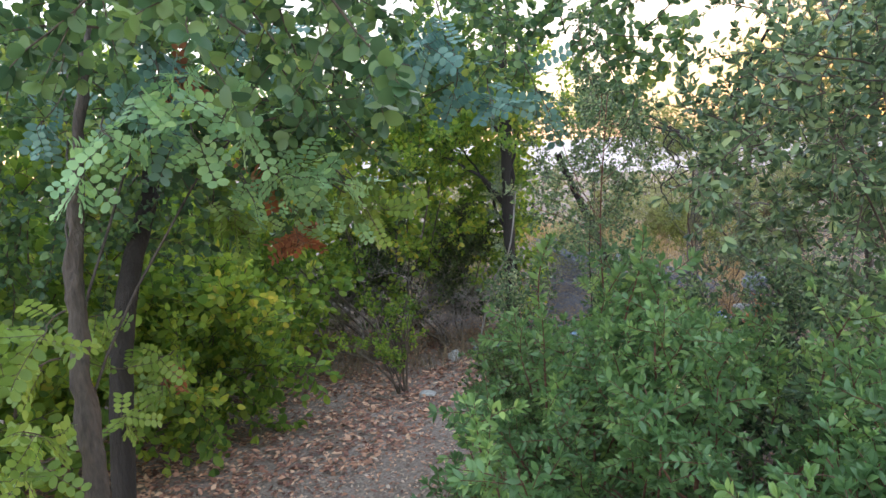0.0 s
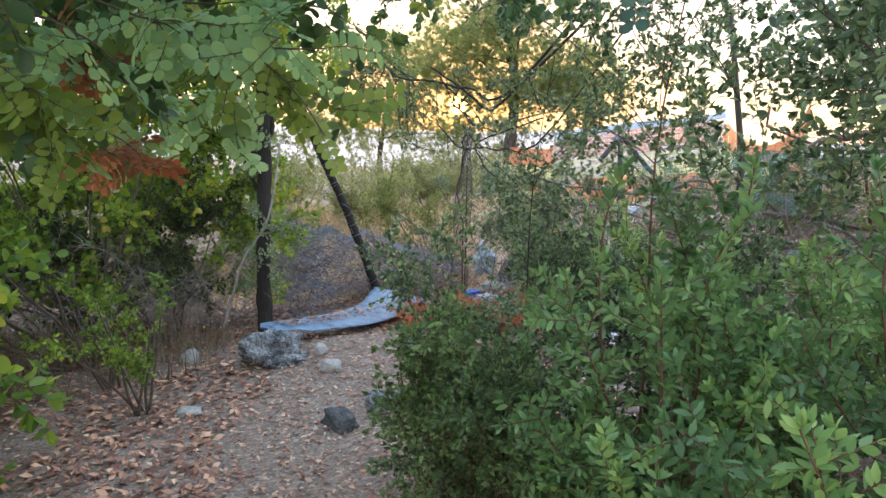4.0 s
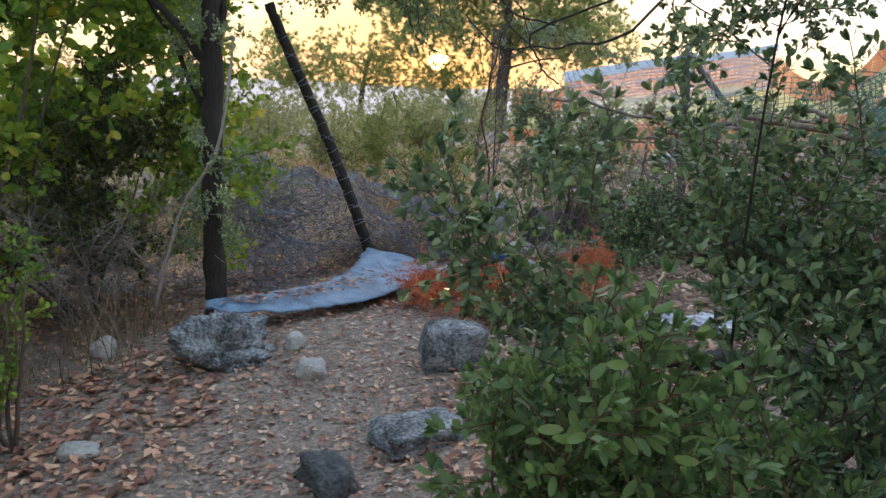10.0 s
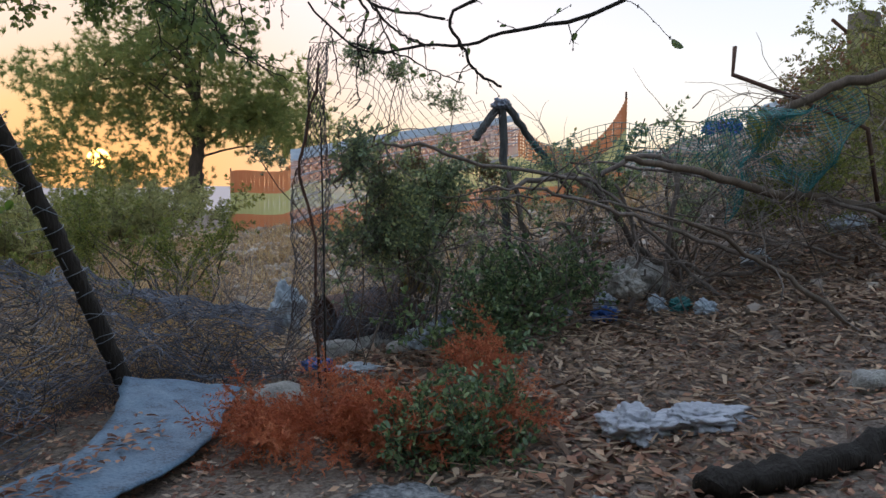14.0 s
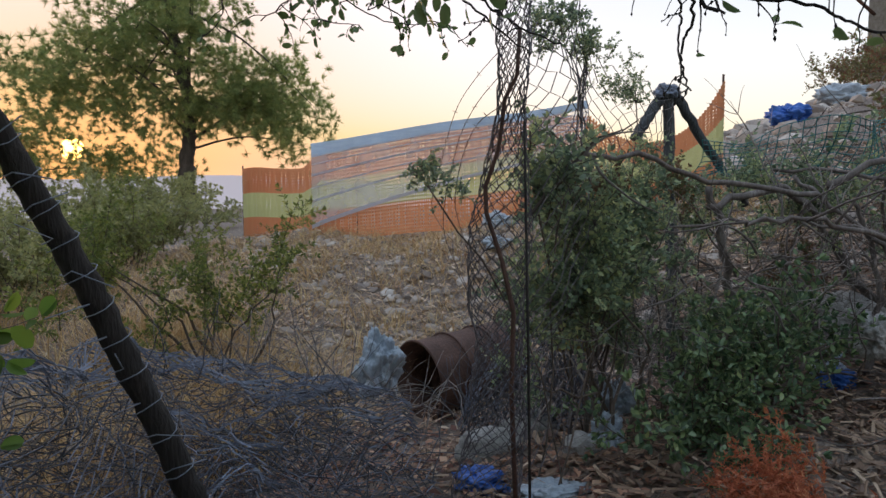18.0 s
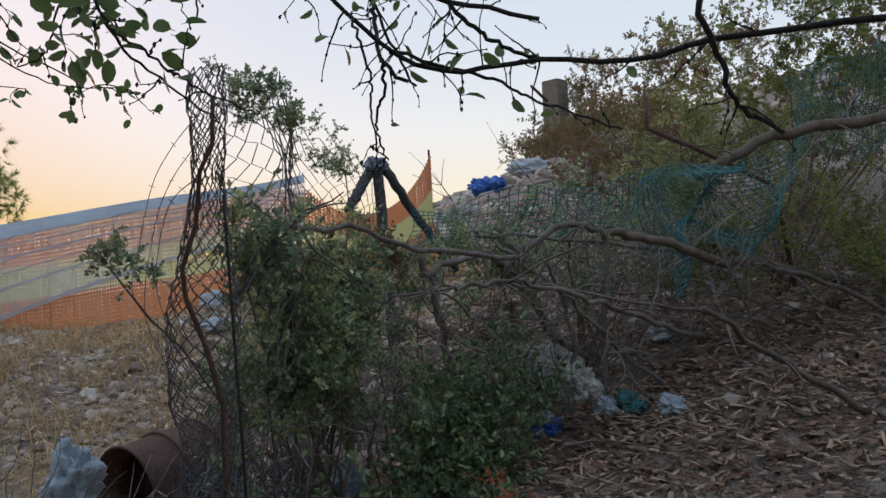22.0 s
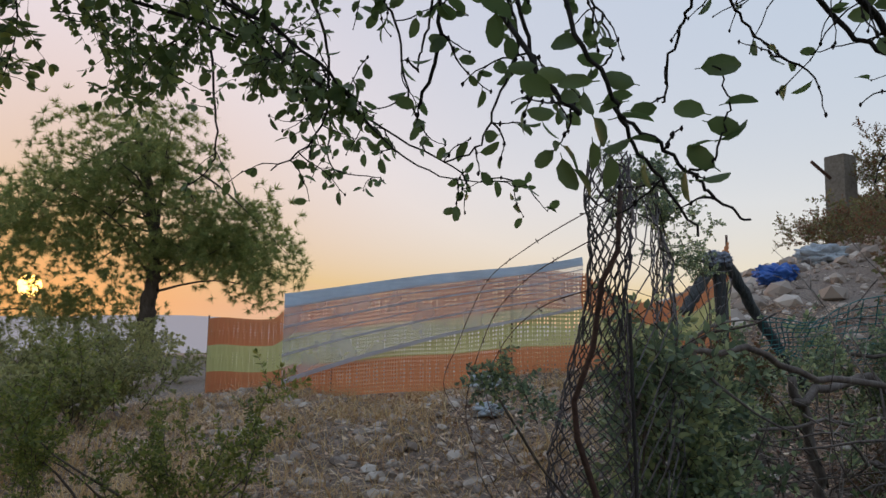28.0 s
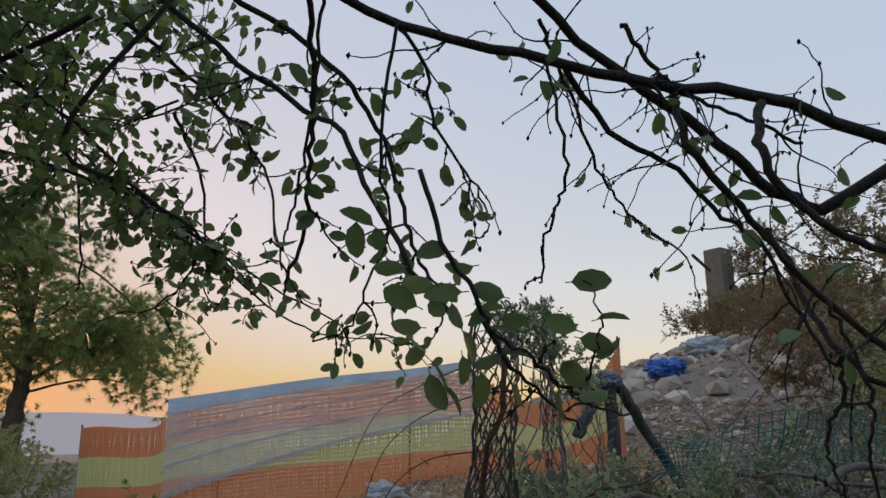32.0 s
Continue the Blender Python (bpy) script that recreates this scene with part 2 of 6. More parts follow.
def ground_material():
    m, n, l, p = mat("ground", 0.95)
    tc = n.new("ShaderNodeTexCoord")
    big, cell, fine = n.new("ShaderNodeTexNoise"), n.new("ShaderNodeTexVoronoi"), n.new("ShaderNodeTexNoise")
    big.inputs["Scale"].default_value, big.inputs["Detail"].default_value = 1.3, 5
    cell.inputs["Scale"].default_value = 38
    fine.inputs["Scale"].default_value, fine.inputs["Detail"].default_value = 60, 6
    for t in (big, cell, fine):
        l.new(tc.outputs["Object"], t.inputs["Vector"])
    r1 = ramp(n, [(0.0, (0.05, 0.034, 0.028)), (0.4, (0.14, 0.1, 0.08)), (0.75, (0.27, 0.195, 0.15)), (1.0, (0.4, 0.32, 0.26))])
    r2 = ramp(n, [(0.35, (0.14, 0.11, 0.095)), (0.65, (0.38, 0.32, 0.27))])
    l.new(cell.outputs["Color"], r1.inputs[0])
    l.new(fine.outputs[0], r2.inputs[0])
    mix = n.new("ShaderNodeMix")
    mix.data_type = "RGBA"
    l.new(big.outputs[0], mix.inputs[0])
    l.new(r1.outputs[0], mix.inputs[6])
    l.new(r2.outputs[0], mix.inputs[7])
    l.new(mix.outputs[2], p.inputs["Base Color"])
    bu = n.new("ShaderNodeBump")
    bu.inputs["Strength"].default_value, bu.inputs["Distance"].default_value = 0.8, 0.02
    l.new(fine.outputs[0], bu.inputs["Height"])
    l.new(bu.outputs[0], p.inputs["Normal"])
    return m


M_GROUND = ground_material()


# ---- building blocks ----
def mesh_of(bm, name, material, smooth=False):
    me = bpy.data.meshes.new(name)
    bm.to_mesh(me)
    bm.free()
    for k in material if isinstance(material, (list, tuple)) else [material]:
        me.materials.append(k)
    if smooth:
        me.polygons.foreach_set("use_smooth", [True] * len(me.polygons))
    return me


def raw(name, verts, faces, material, smooth=False):
    me = bpy.data.meshes.new(name)
    me.from_pydata(verts, [], faces)
    me.materials.append(material)
    if smooth:
        me.polygons.foreach_set("use_smooth", [True] * len(me.polygons))
    return me


def put(name, me, parent=None, m=None, label=""):
    ob = new(name, me)
    if parent:
        ob.parent = parent
    if m is not None:
        ob.matrix_basis = m
    return tagged(ob, label)


def part(name, bm, material, parent, label="", smooth=False):
    return put(name, mesh_of(bm, name, material, smooth), parent, None, label)


def thing(name, label, category, group="", at=None, kind=""):
    ob = new(name)
    ob.empty_display_size = 0.1
    if at is not None:
        ob.matrix_basis = at if isinstance(at, Matrix) else Matrix.Translation(at)
    return tagged(ob, label, category, group, kind)


class Soup:
    """Collects loose geometry into one mesh."""

    def __init__(self):
        self.v, self.f = [], []

    def add(self, verts, faces):
        k = len(self.v)
        self.v.extend(verts)
        self.f.extend(tuple(i + k for i in f) for f in faces)

    def tube(self, pts, r0, r1=None, sides=5):
        """A tapered tube along points."""
        r1 = r0 if r1 is None else r1
        pts = [Vector(p) for p in pts]
        n = len(pts)
        ring, verts, faces = None, [], []
        side = None
        for i, p in enumerate(pts):
            d = (pts[min(i + 1, n - 1)] - pts[max(i - 1, 0)])
            d = d.normalized() if d.length > 1e-9 else Vector((0, 0, 1))
            if side is None:
                side = d.cross(Vector((0, 0, 1)) if abs(d.z) < 0.9 else Vector((1, 0, 0))).normalized()
            else:
                side = (side - d * side.dot(d)).normalized()
            up = d.cross(side)
            r = r0 + (r1 - r0) * i / max(1, n - 1)
            for k in range(sides):
                a = 2 * math.pi * k / sides
                verts.append(p + (side * math.cos(a) + up * math.sin(a)) * r)
            if i:
                for k in range(sides):
                    q = (k + 1) % sides
                    b = (i - 1) * sides
                    faces.append((b + k, b + q, b + sides + q, b + sides + k))
        faces.append(tuple(range(sides))[::-1])
        faces.append(tuple((n - 1) * sides + k for k in range(sides)))
        self.add(verts, faces)

    def leaf(self, at, way, normal, length, width, fold=0.25, round_=False, droop=0.15):
        """One leaf blade, folded along its rib and bent down at the tip."""
        way = way.normalized()
        side = way.cross(normal)
        side = side.normalized() if side.length > 1e-6 else way.orthogonal().normalized()
        nrm = side.cross(way)
        prof = ((0.0, 0.04), (0.22, 0.8), (0.55, 1.0), (0.85, 0.72), (1.0, 0.12)) if round_ else ((0.0, 0.04), (0.28, 0.8), (0.55, 0.95), (0.82, 0.5), (1.0, 0.03))
        verts = []
        for u, w in prof:
            c = at + way * (u * length) - nrm * (droop * length * u * u)
            e = side * (w * width * 0.5)
            lift = nrm * (fold * w * width * 0.5)
            verts += [c - e + lift, c, c + e + lift]
        faces = []
        for i in range(len(prof) - 1):
            a = i * 3
            faces += [(a, a + 1, a + 4, a + 3), (a + 1, a + 2, a + 5, a + 4)]
        self.add(verts, faces)

    def mesh(self, name, material, smooth=True):
        return raw(name, self.v, self.f, material, smooth)


def rand_dir(r, flat=1.0):
    v = Vector((r.gauss(0, 1), r.gauss(0, 1), r.gauss(0, 1) * flat))
    return v.normalized() if v.length > 1e-6 else Vector((0, 0, 1))


def wander(r, start, way, length, steps, wild=0.25, lift=0.0):
    """Points of a crooked twig."""
    p, d, pts = Vector(start), Vector(way).normalized(), [Vector(start)]
    for _ in range(steps):
        d = (d + rand_dir(r) * wild + Vector((0, 0, lift))).normalized()
        p = p + d * (length / steps)
        pts.append(p.copy())
    return pts


def branch_mesh(kind, seed, length=0.4):
    """A leafy branch along +Z: a twig soup and a leaf soup."""
    r = random.Random(seed)
    wood, leaves = Soup(), Soup()
    main = wander(r, (0, 0, 0), (0, 0, 1), length, 6, 0.18)
    wood.tube(main, 0.004, 0.0015, 4)
    twigs = [main]
    for i in range(1, 6):
        for _ in range(2 if kind != "carob" else 1):
            d = rand_dir(r, 0.4) + Vector((0, 0, 0.7))
            tw = wander(r, main[i], d, length * r.uniform(0.25, 0.5), 3, 0.2)
            wood.tube(tw, 0.002, 0.001, 3)
            twigs.append(tw)
    spec = dict(lentisc=(0.037, 0.015, 3, False), dark=(0.046, 0.02, 2, True), carob=(0.042, 0.033, 2, True), yellow=(0.062, 0.042, 2, True), vine=(0.035, 0.02, 2, False), almond=(0.05, 0.03, 1, True))[kind]
    size, wide, dens, rnd = spec
    for tw in twigs:
        for a, b in zip(tw, tw[1:]):
            for k in range(dens):
                at = a.lerp(b, (k + r.random()) / dens)
                d = (b - a).normalized()
                s = d.cross(rand_dir(r)).normalized()
                for sgn in ((1, -1) if kind in ("lentisc", "carob", "vine") else (1,)):
                    way = s * sgn + d * 0.7 + rand_dir(r) * 0.25
                    nrm = (d.cross(s) * 0.6 + rand_dir(r) * 0.5 + Vector((0, 0, 0.5)))
                    q = r.uniform(0.7, 1.15)
                    leaves.leaf(at, way, nrm, size * q, wide * q, 0.25, rnd)
        d = (tw[-1] - tw[-2]).normalized()
        for k in range({"lentisc": 6, "dark": 7}.get(kind, 2)):
            leaves.leaf(tw[-1], d + rand_dir(r) * 0.6, rand_dir(r), size * 0.9, wide * 0.9, 0.3, rnd)
    return wood, leaves


def branch_set(kind, leaf_m, wood_m, count, length):
    out = []
    for s in range(count):
        w, lv = branch_mesh(kind, 100 * len(kind) + s, length)
        k = len(w.f)
        w.add(lv.v, lv.f)
        me = raw("leafy_branch", w.v, w.f, wood_m, True)
        me.materials.append(leaf_m)
        me.polygons.foreach_set("material_index", [0] * k + [1] * (len(w.f) - k))
        out.append(me)
    return out


S_LENTISC = branch_set("lentisc", M_LENTISC, M_RED_STEM, 5, 0.34)
S_DARK = branch_set("dark", M_DARK, M_TWIG, 5, 0.4)
S_CAROB = branch_set("carob", M_CAROB, M_TWIG, 5, 0.42)
S_YELLOW = branch_set("yellow", M_YELLOW, M_TWIG, 5, 0.45)
S_SCRUB = branch_set("lentisc", leaf_mat("scrub_leaf", [(0.0, (0.085, 0.11, 0.04)), (0.5, (0.16, 0.185, 0.065)), (1.0, (0.28, 0.27, 0.11))], 0.5, 0.45), M_TWIG, 4, 0.4)
# near-black leaf colour carries the shade low in the left thicket
S_SHADELOW = branch_set("vine", leaf_mat("painted_shade_leaf", [(0.0, (0.012, 0.022, 0.01)), (0.6, (0.035, 0.06, 0.018)), (1.0, (0.09, 0.12, 0.03))], 0.5, 0.4), M_TWIG, 3, 0.4)
S_FRESH = branch_set("dark", leaf_mat("fresh_evergreen_leaf", [(0.0, (0.03, 0.066, 0.026)), (0.5, (0.075, 0.14, 0.047)), (1.0, (0.16, 0.262, 0.073))], 0.35, 0.4), M_RED_STEM, 4, 0.36)
S_VINE = branch_set("vine", M_CLIMB, M_TWIG, 4, 0.35)


def aim(p, d, r, s=1.0):
    """A pose with +Z along d and a random spin."""
    q = Vector(d).to_track_quat("Z", "Y")
    return Matrix.LocRotScale(p, q @ Euler((0, 0, r.uniform(0, 6.28))).to_quaternion(), (s, s, s))


# the line walked, at eye height, which stays free of branches
WALKED = [Vector(p) for p in ((4.3, -1.1, 2.3), (3.5, -0.9, 2.2), (2.9, -0.85, 2.1), (2.5, -0.4, 2.0), (2.57, 0.4, 1.85), (2.45, 0.75, 1.8),
                              (2.2, 1.2, 1.65), (2.07, 1.5, 1.55), (1.8, 1.9, 1.5), (1.6, 2.4, 1.4), (1.45, 2.8, 1.33), (1.45, 3.5, 1.35), (1.25, 4.3, 1.45), (1.35, 4.7, 1.5), (1.25, 5.1, 1.7))]


def clear_of_walk(p, gap):
    return all(math.hypot(p.x - e.x, p.y - e.y) > gap or p.z > e.z + gap for e in WALKED)


def blob_points(r, blobs, n, shell=0.5, gap=0.5):
    """Points near the skin of some ellipsoids (centre, radii), with the way out, away from the walked line."""
    vol = [b[1][0] * b[1][1] + b[1][2] * b[1][0] for b in blobs]
    out, tries = [], 0
    while len(out) < n and tries < n * 30:
        tries += 1
        c, q = r.choices(blobs, vol)[0]
        d = rand_dir(r)
        u = 1 - shell * r.random() ** 1.6
        p = Vector((c[0] + d.x * q[0] * u, c[1] + d.y * q[1] * u, c[2] + d.z * q[2] * u))
        if p.z < ground_z(p.x, p.y) + 0.05 or not clear_of_walk(p, gap):
            continue
        if noise.noise((p.x * 2.2, p.y * 2.2, p.z * 2.2)) < -0.28:
            continue
        out.append((p, d))
    return out


def shrub(name, label, base, stems, blobs, meshes, n, seed, wood_m, scale=(0.8, 1.3), shell=0.5, gap=0.5, up=0.5, category="shrub", group="", stem_r=0.014):
    r = random.Random(seed)
    base = Vector((base[0], base[1], ground_z(*base)))
    root = thing(name, label, category, group, base)
    pts = blob_points(r, blobs, n, shell, gap)
    for i in range(stems):
        tip = r.choice(pts)[0] - base
        start = Vector((r.uniform(-0.12, 0.12), r.uniform(-0.12, 0.12), -0.05))
        s = Soup()
        mid = start.lerp(tip, 0.5) + Vector((r.uniform(-0.1, 0.1), r.uniform(-0.1, 0.1), 0.12))
        line = [start.lerp(mid, u * 2) if u < 0.5 else mid.lerp(tip, u * 2 - 1) for u in (k / 8 for k in range(9))]
        line = [q + rand_dir(r) * 0.02 for q in line]
        s.tube(line, stem_r * r.uniform(0.6, 1.2), 0.003, 6)
        put("stem", s.mesh("stem", wood_m), root)
    for p, d in pts:
        way = d * 0.8 + Vector((0, 0, up)) + rand_dir(r) * 0.5
        put("leafy_branch", r.choice(meshes), root, aim(p - base - way.normalized() * 0.15, way, r, r.uniform(*scale)))
    return root


def slab(bm, poly, z0, z1):
    """An upright prism over a flat polygon."""
    lo = [bm.verts.new((x, y, z0)) for x, y in poly]
    hi = [bm.verts.new((x, y, z1)) for x, y in poly]
    n = len(poly)
    bm.faces.new(lo[::-1])
    bm.faces.new(hi)
    for i in range(n):
        bm.faces.new((lo[i], lo[(i + 1) % n], hi[(i + 1) % n], hi[i]))


def stone_mesh(seed, size, flat=0.7, rough=0.25, subdiv=3, boxy=0.0):
    bm = bmesh.new()
    bmesh.ops.create_icosphere(bm, subdivisions=subdiv, radius=1.0)
    for v in bm.verts:
        d = v.co.normalized()
        k = max(abs(d.x), abs(d.y), abs(d.z))
        d = d * ((1 - boxy) + boxy / k * 0.8)
        q = 1 + rough * noise.noise(d * 1.3 + Vector((seed, 0, 0))) + rough * 0.5 * noise.noise(d * 3.5 + Vector((0, seed, 0))) + rough * 0.22 * noise.noise(d * 9 + Vector((0, 0, seed))) - rough * (0.7 if subdiv > 4 else 0.12) * max(0.0, noise.noise(d * 9 + Vector((seed, 0, seed)))) - rough * (0.4 if subdiv > 4 else 0.0) * max(0.0, noise.noise(d * 20 + Vector((seed, 0, seed))))
        v.co = Vector((d.x * size[0], d.y * size[1], d.z * size[2])) * q
    return bm


def stone(name, label, x, y, size, seed, material, sink=0.3, turn=0, boxy=0.0, rough=0.3, lift=0.0, group=""):
    bm = stone_mesh(seed, size, rough=rough, subdiv=5 if size[2] > 0.16 else 4 if size[0] > 0.15 else 3, boxy=boxy)
    ob = put(name, mesh_of(bm, name, material, True), None, pose(x, y, ground_z(x, y) + size[2] * (1 - 2 * sink) + lift, 0, 0, turn))
    return tagged(ob, label, "stone", group)


# ---- ground ----
def axis(a, b, fine, far):
    v = list(np.arange(a, b + 1e-6, fine))
    s, x = fine, b
    while x < far:
        s *= 1.22
        x += s
        v.append(x)
    s, x = fine, a
    lo = []
    while x > -far:
        s *= 1.22
        x -= s
        lo.append(x)
    return lo[::-1] + v


gx, gy = axis(-3, 8, 0.09, 2500), axis(-3, 14, 0.09, 2500)
gv = [(x, y, ground_z(x, y)) for y in gy for x in gx]
w = len(gx)
gf = [(j * w + i, j * w + i + 1, (j + 1) * w + i + 1, (j + 1) * w + i) for j in range(len(gy) - 1) for i in range(w - 1)]
tagged(put("ground", raw("ground", gv, gf, M_GROUND, True)), "brown soil with leaf litter, dry grass and pale rubble", "ground", kind="structure")

# ---- large shrubs ----
shrub("lentisc_shrub", "dense evergreen shrub with small leaves on reddish stems beside the path", (3.7, 1.4), 14,
      [((3.75, 1.35, 0.95), (0.95, 0.85, 0.7)), ((4.9, 0.6, 0.9), (1.0, 1.0, 0.75)), ((3.1, 1.75, 1.0), (0.5, 0.5, 0.6))], S_LENTISC, 290, 1, M_RED_STEM, up=1.0)
shrub("evergreen_shrub", "glossy dark green evergreen shrub spreading over the path edge", (2.7, 2.8), 12,
      [((2.62, 2.62, 0.72), (0.52, 0.45, 0.55)), ((2.32, 2.88, 1.27), (0.36, 0.16, 0.3)), ((2.85, 2.95, 1.3), (0.45, 0.35, 0.35)), ((3.5, 2.9, 1.0), (0.6, 0.5, 0.6))], S_DARK, 300, 2, M_TWIG, scale=(0.5, 0.82), gap=0.4, shell=0.8)
shrub("evergreen_shrub", "low glossy evergreen shrub with fresh green tips beside the path", (2.35, 2.6), 10,
      [((2.48, 2.5, 0.65), (0.38, 0.42, 0.5)), ((2.3, 2.32, 1.0), (0.22, 0.16, 0.32)), ((2.65, 2.1, 0.85), (0.35, 0.3, 0.5))], S_FRESH, 190, 5, M_RED_STEM, scale=(0.42, 0.7), gap=0.34, shell=0.8, up=1.0)
shrub("tall_evergreen_shrub", "tall dark evergreen shrub with upright leafy shoots", (4.7, 3.0), 10,
      [((3.95, 2.85, 1.75), (0.6, 0.65, 1.2)), ((4.8, 2.1, 1.7), (0.8, 0.9, 1.2)), ((4.1, 1.9, 2.5), (0.6, 0.5, 0.6))], S_DARK, 290, 3, M_TWIG, scale=(0.7, 1.1))
shrub("left_thicket", "yellow-green thicket of thin-leaved shoots over dry undergrowth", (-0.6, 5.2), 16,
      [((-0.9, 5.4, 1.8), (1.3, 0.9, 1.3)), ((-2.4, 4.6, 1.7), (1.5, 1.4, 1.5)), ((-0.3, 6.0, 2.6), (1.0, 0.8, 0.9))], S_YELLOW, 205, 4, M_TWIG, category="thicket", gap=1.0)


# ---- fallen roofing sheet ----
def bend(pts, u):
    """A point on a smooth line through a few corners."""
    n = len(pts) - 1
    i = min(n - 1, int(u * n))
    f = u * n - i
    p0, p1, p2, p3 = (Vector(pts[max(0, min(n, k))]) for k in (i - 1, i, i + 1, i + 2))
    return 0.5 * ((2 * p1) + (p2 - p0) * f + (2 * p0 - 5 * p1 + 4 * p2 - p3) * f * f + (3 * p1 - p0 - 3 * p2 + p3) * f ** 3)


def sheet_solid(name, left, right, nu, nv, thick, material, ripple=0.006, ragged=0.0, seed=0):
    verts, faces = [], []
    for k in (0, 1):
        for i in range(nu + 1):
            for j in range(nv + 1):
                u = i / nu
                p = bend(left, u).lerp(bend(right, u), j / nv)
                e = ragged * noise.noise((u * 14, seed, j)) if j in (0, nv) else 0.0
                d = (bend(right, u) - bend(left, u)).normalized()
                p = p + d * (e if j == nv else -e) + Vector((0, 0, ripple * noise.noise((p.x * 6, p.y * 6, seed)) + ripple * 0.6 * noise.noise((p.x * 22, p.y * 22, seed)) - thick * k))
                verts.append(p)
    m, w = (nu + 1) * (nv + 1), nv + 1
    for k in (0, 1):
        for i in range(nu):
            for j in range(nv):
                a = k * m + i * w + j
                f = (a, a + w, a + w + 1, a + 1)
                faces.append(f[::-1] if k == 0 else f)
    ring = [i * w for i in range(nu)] + [nu * w + j for j in range(nv)] + [i * w + nv for i in range(nu, 0, -1)] + [j for j in range(nv, 0, -1)]
    for a, b in zip(ring, ring[1:] + ring[:1]):
        faces.append((a, b, b + m, a + m))
    return raw(name, verts, faces, material, True)


sheet = put("roofing_sheet", sheet_solid("roofing_sheet", [(0.82, 5.02, 0.46), (1.25, 5.38, 0.46), (1.42, 6.0, 0.4), (1.5, 6.72, 0.43)],
                                         [(0.86, 4.9, 0.45), (1.26, 5.04, 0.425), (1.74, 5.66, 0.37), (2.04, 6.55, 0.38)], 48, 14, 0.01, M_SHEET, 0.012, 0.03, 3))
tagged(sheet, "bent weathered blue-grey roofing sheet lying on leaf litter", "sheet")

# ---- posts of the old fence ----
s = Soup()
lean = [(1.56, 6.86, 0.2), (1.36, 6.82, 0.75), (1.16, 6.78, 1.25), (0.95, 6.74, 1.7), (0.74, 6.7, 2.18)]
s.tube([bend(lean, k / 60) + rand_dir(rng) * 0.003 for k in range(61)], 0.044, 0.037, 12)
s.v = [v + Vector((noise.noise(v * 26), noise.noise(v * 26 + Vector((5, 0, 0))), noise.noise(v * 40))) * 0.009 for v in s.v]
lean_post = thing("leaning_post", "dark weathered timber post leaning over, wound with wire", "post", at=(1.56, 6.86, 0.2))
put("timber", s.mesh("timber", M_CHAR), lean_post, Matrix.Translation((-1.56, -6.86, -0.2)))
r = random.Random(21)
for k in range(16):
    u = 0.08 + 0.052 * k
    c = bend(lean, u)
    d = (bend(lean, u + 0.02) - c).normalized()
    side = d.cross(Vector((0, 1, 0))).normalized()
    up = d.cross(side)
    ring = [c + (side * math.cos(a) + up * math.sin(a)) * 0.05 + d * (0.012 * a * 0.4 + r.uniform(-0.004, 0.004)) for a in (2 * math.pi * q / 10 for q in range(13))]
    ring.append(ring[-1] + Vector((r.uniform(-0.12, 0.12), -0.05, r.uniform(-0.05, 0.06))))
    w_ = Soup()
    w_.tube(ring, 0.002, 0.002, 4)
    put("tie_wire", w_.mesh("tie_wire", M_WIRE), lean_post, Matrix.Translation((-1.56, -6.86, -0.2)))

M_POST = grain("grey_timber", 11, [(0.3, (0.03, 0.036, 0.04)), (0.7, (0.11, 0.115, 0.12))], 0.9, bump=0.8, squash=(1, 1, 0.25))
frame_post = thing("braced_fence_post", "grey fence post with two raking dark braces", "post", at=(4.05, 7.45, 0.3))
for nm, pts, w_, mt in (("upright", [(4.1, 7.45, 0.25), (4.0, 7.45, 1.98)], 0.035, M_POST), ("brace", [(4.0, 7.43, 2.03), (4.17, 7.44, 1.85), (4.34, 7.45, 1.67), (4.6, 7.44, 1.4)], 0.028, M_POST), ("brace", [(4.0, 7.46, 2.03), (3.9, 7.47, 1.89), (3.8, 7.48, 1.75)], 0.032, M_POST)):
    s = Soup()
    s.tube([bend(pts, k / 16) - Vector((4.05, 7.45, 0.3)) + rand_dir(rng) * 0.006 for k in range(17)], w_, w_ * 0.85, 9)
    put(nm, s.mesh(nm, mt, nm != "upright"), frame_post)

bar = thing("bent_steel_bar", "rusty bent reinforcing bar standing in the fence gap", "steel bar", at=(2.4, 6.4, 0.3))
s = Soup()
s.tube([Vector(p) - Vector((2.4, 6.4, 0.3)) for p in ((2.4, 6.36, 0.25), (2.37, 6.36, 0.86), (2.37, 6.35, 1.11), (2.34, 6.37, 1.27), (2.3, 6.4, 1.42), (2.3, 6.41, 1.5), (2.33, 6.38, 1.62), (2.34, 6.36, 1.77), (2.37, 6.34, 1.84), (2.38, 6.34, 1.98))], 0.008, 0.006, 6)
put("bar", s.mesh("bar", M_RUSTY), bar)
bar2 = thing("thin_steel_bar", "thin dark upright bar in the fence gap", "steel bar", at=(2.48, 6.42, 0.3))
s = Soup()
s.tube([Vector(p) - Vector((2.48, 6.42, 0.3)) for p in ((2.41, 6.3, 0.25), (2.4, 6.31, 1.0), (2.385, 6.32, 1.7))], 0.005, 0.004, 5)
put("bar", s.mesh("bar", M_CHAR), bar2)


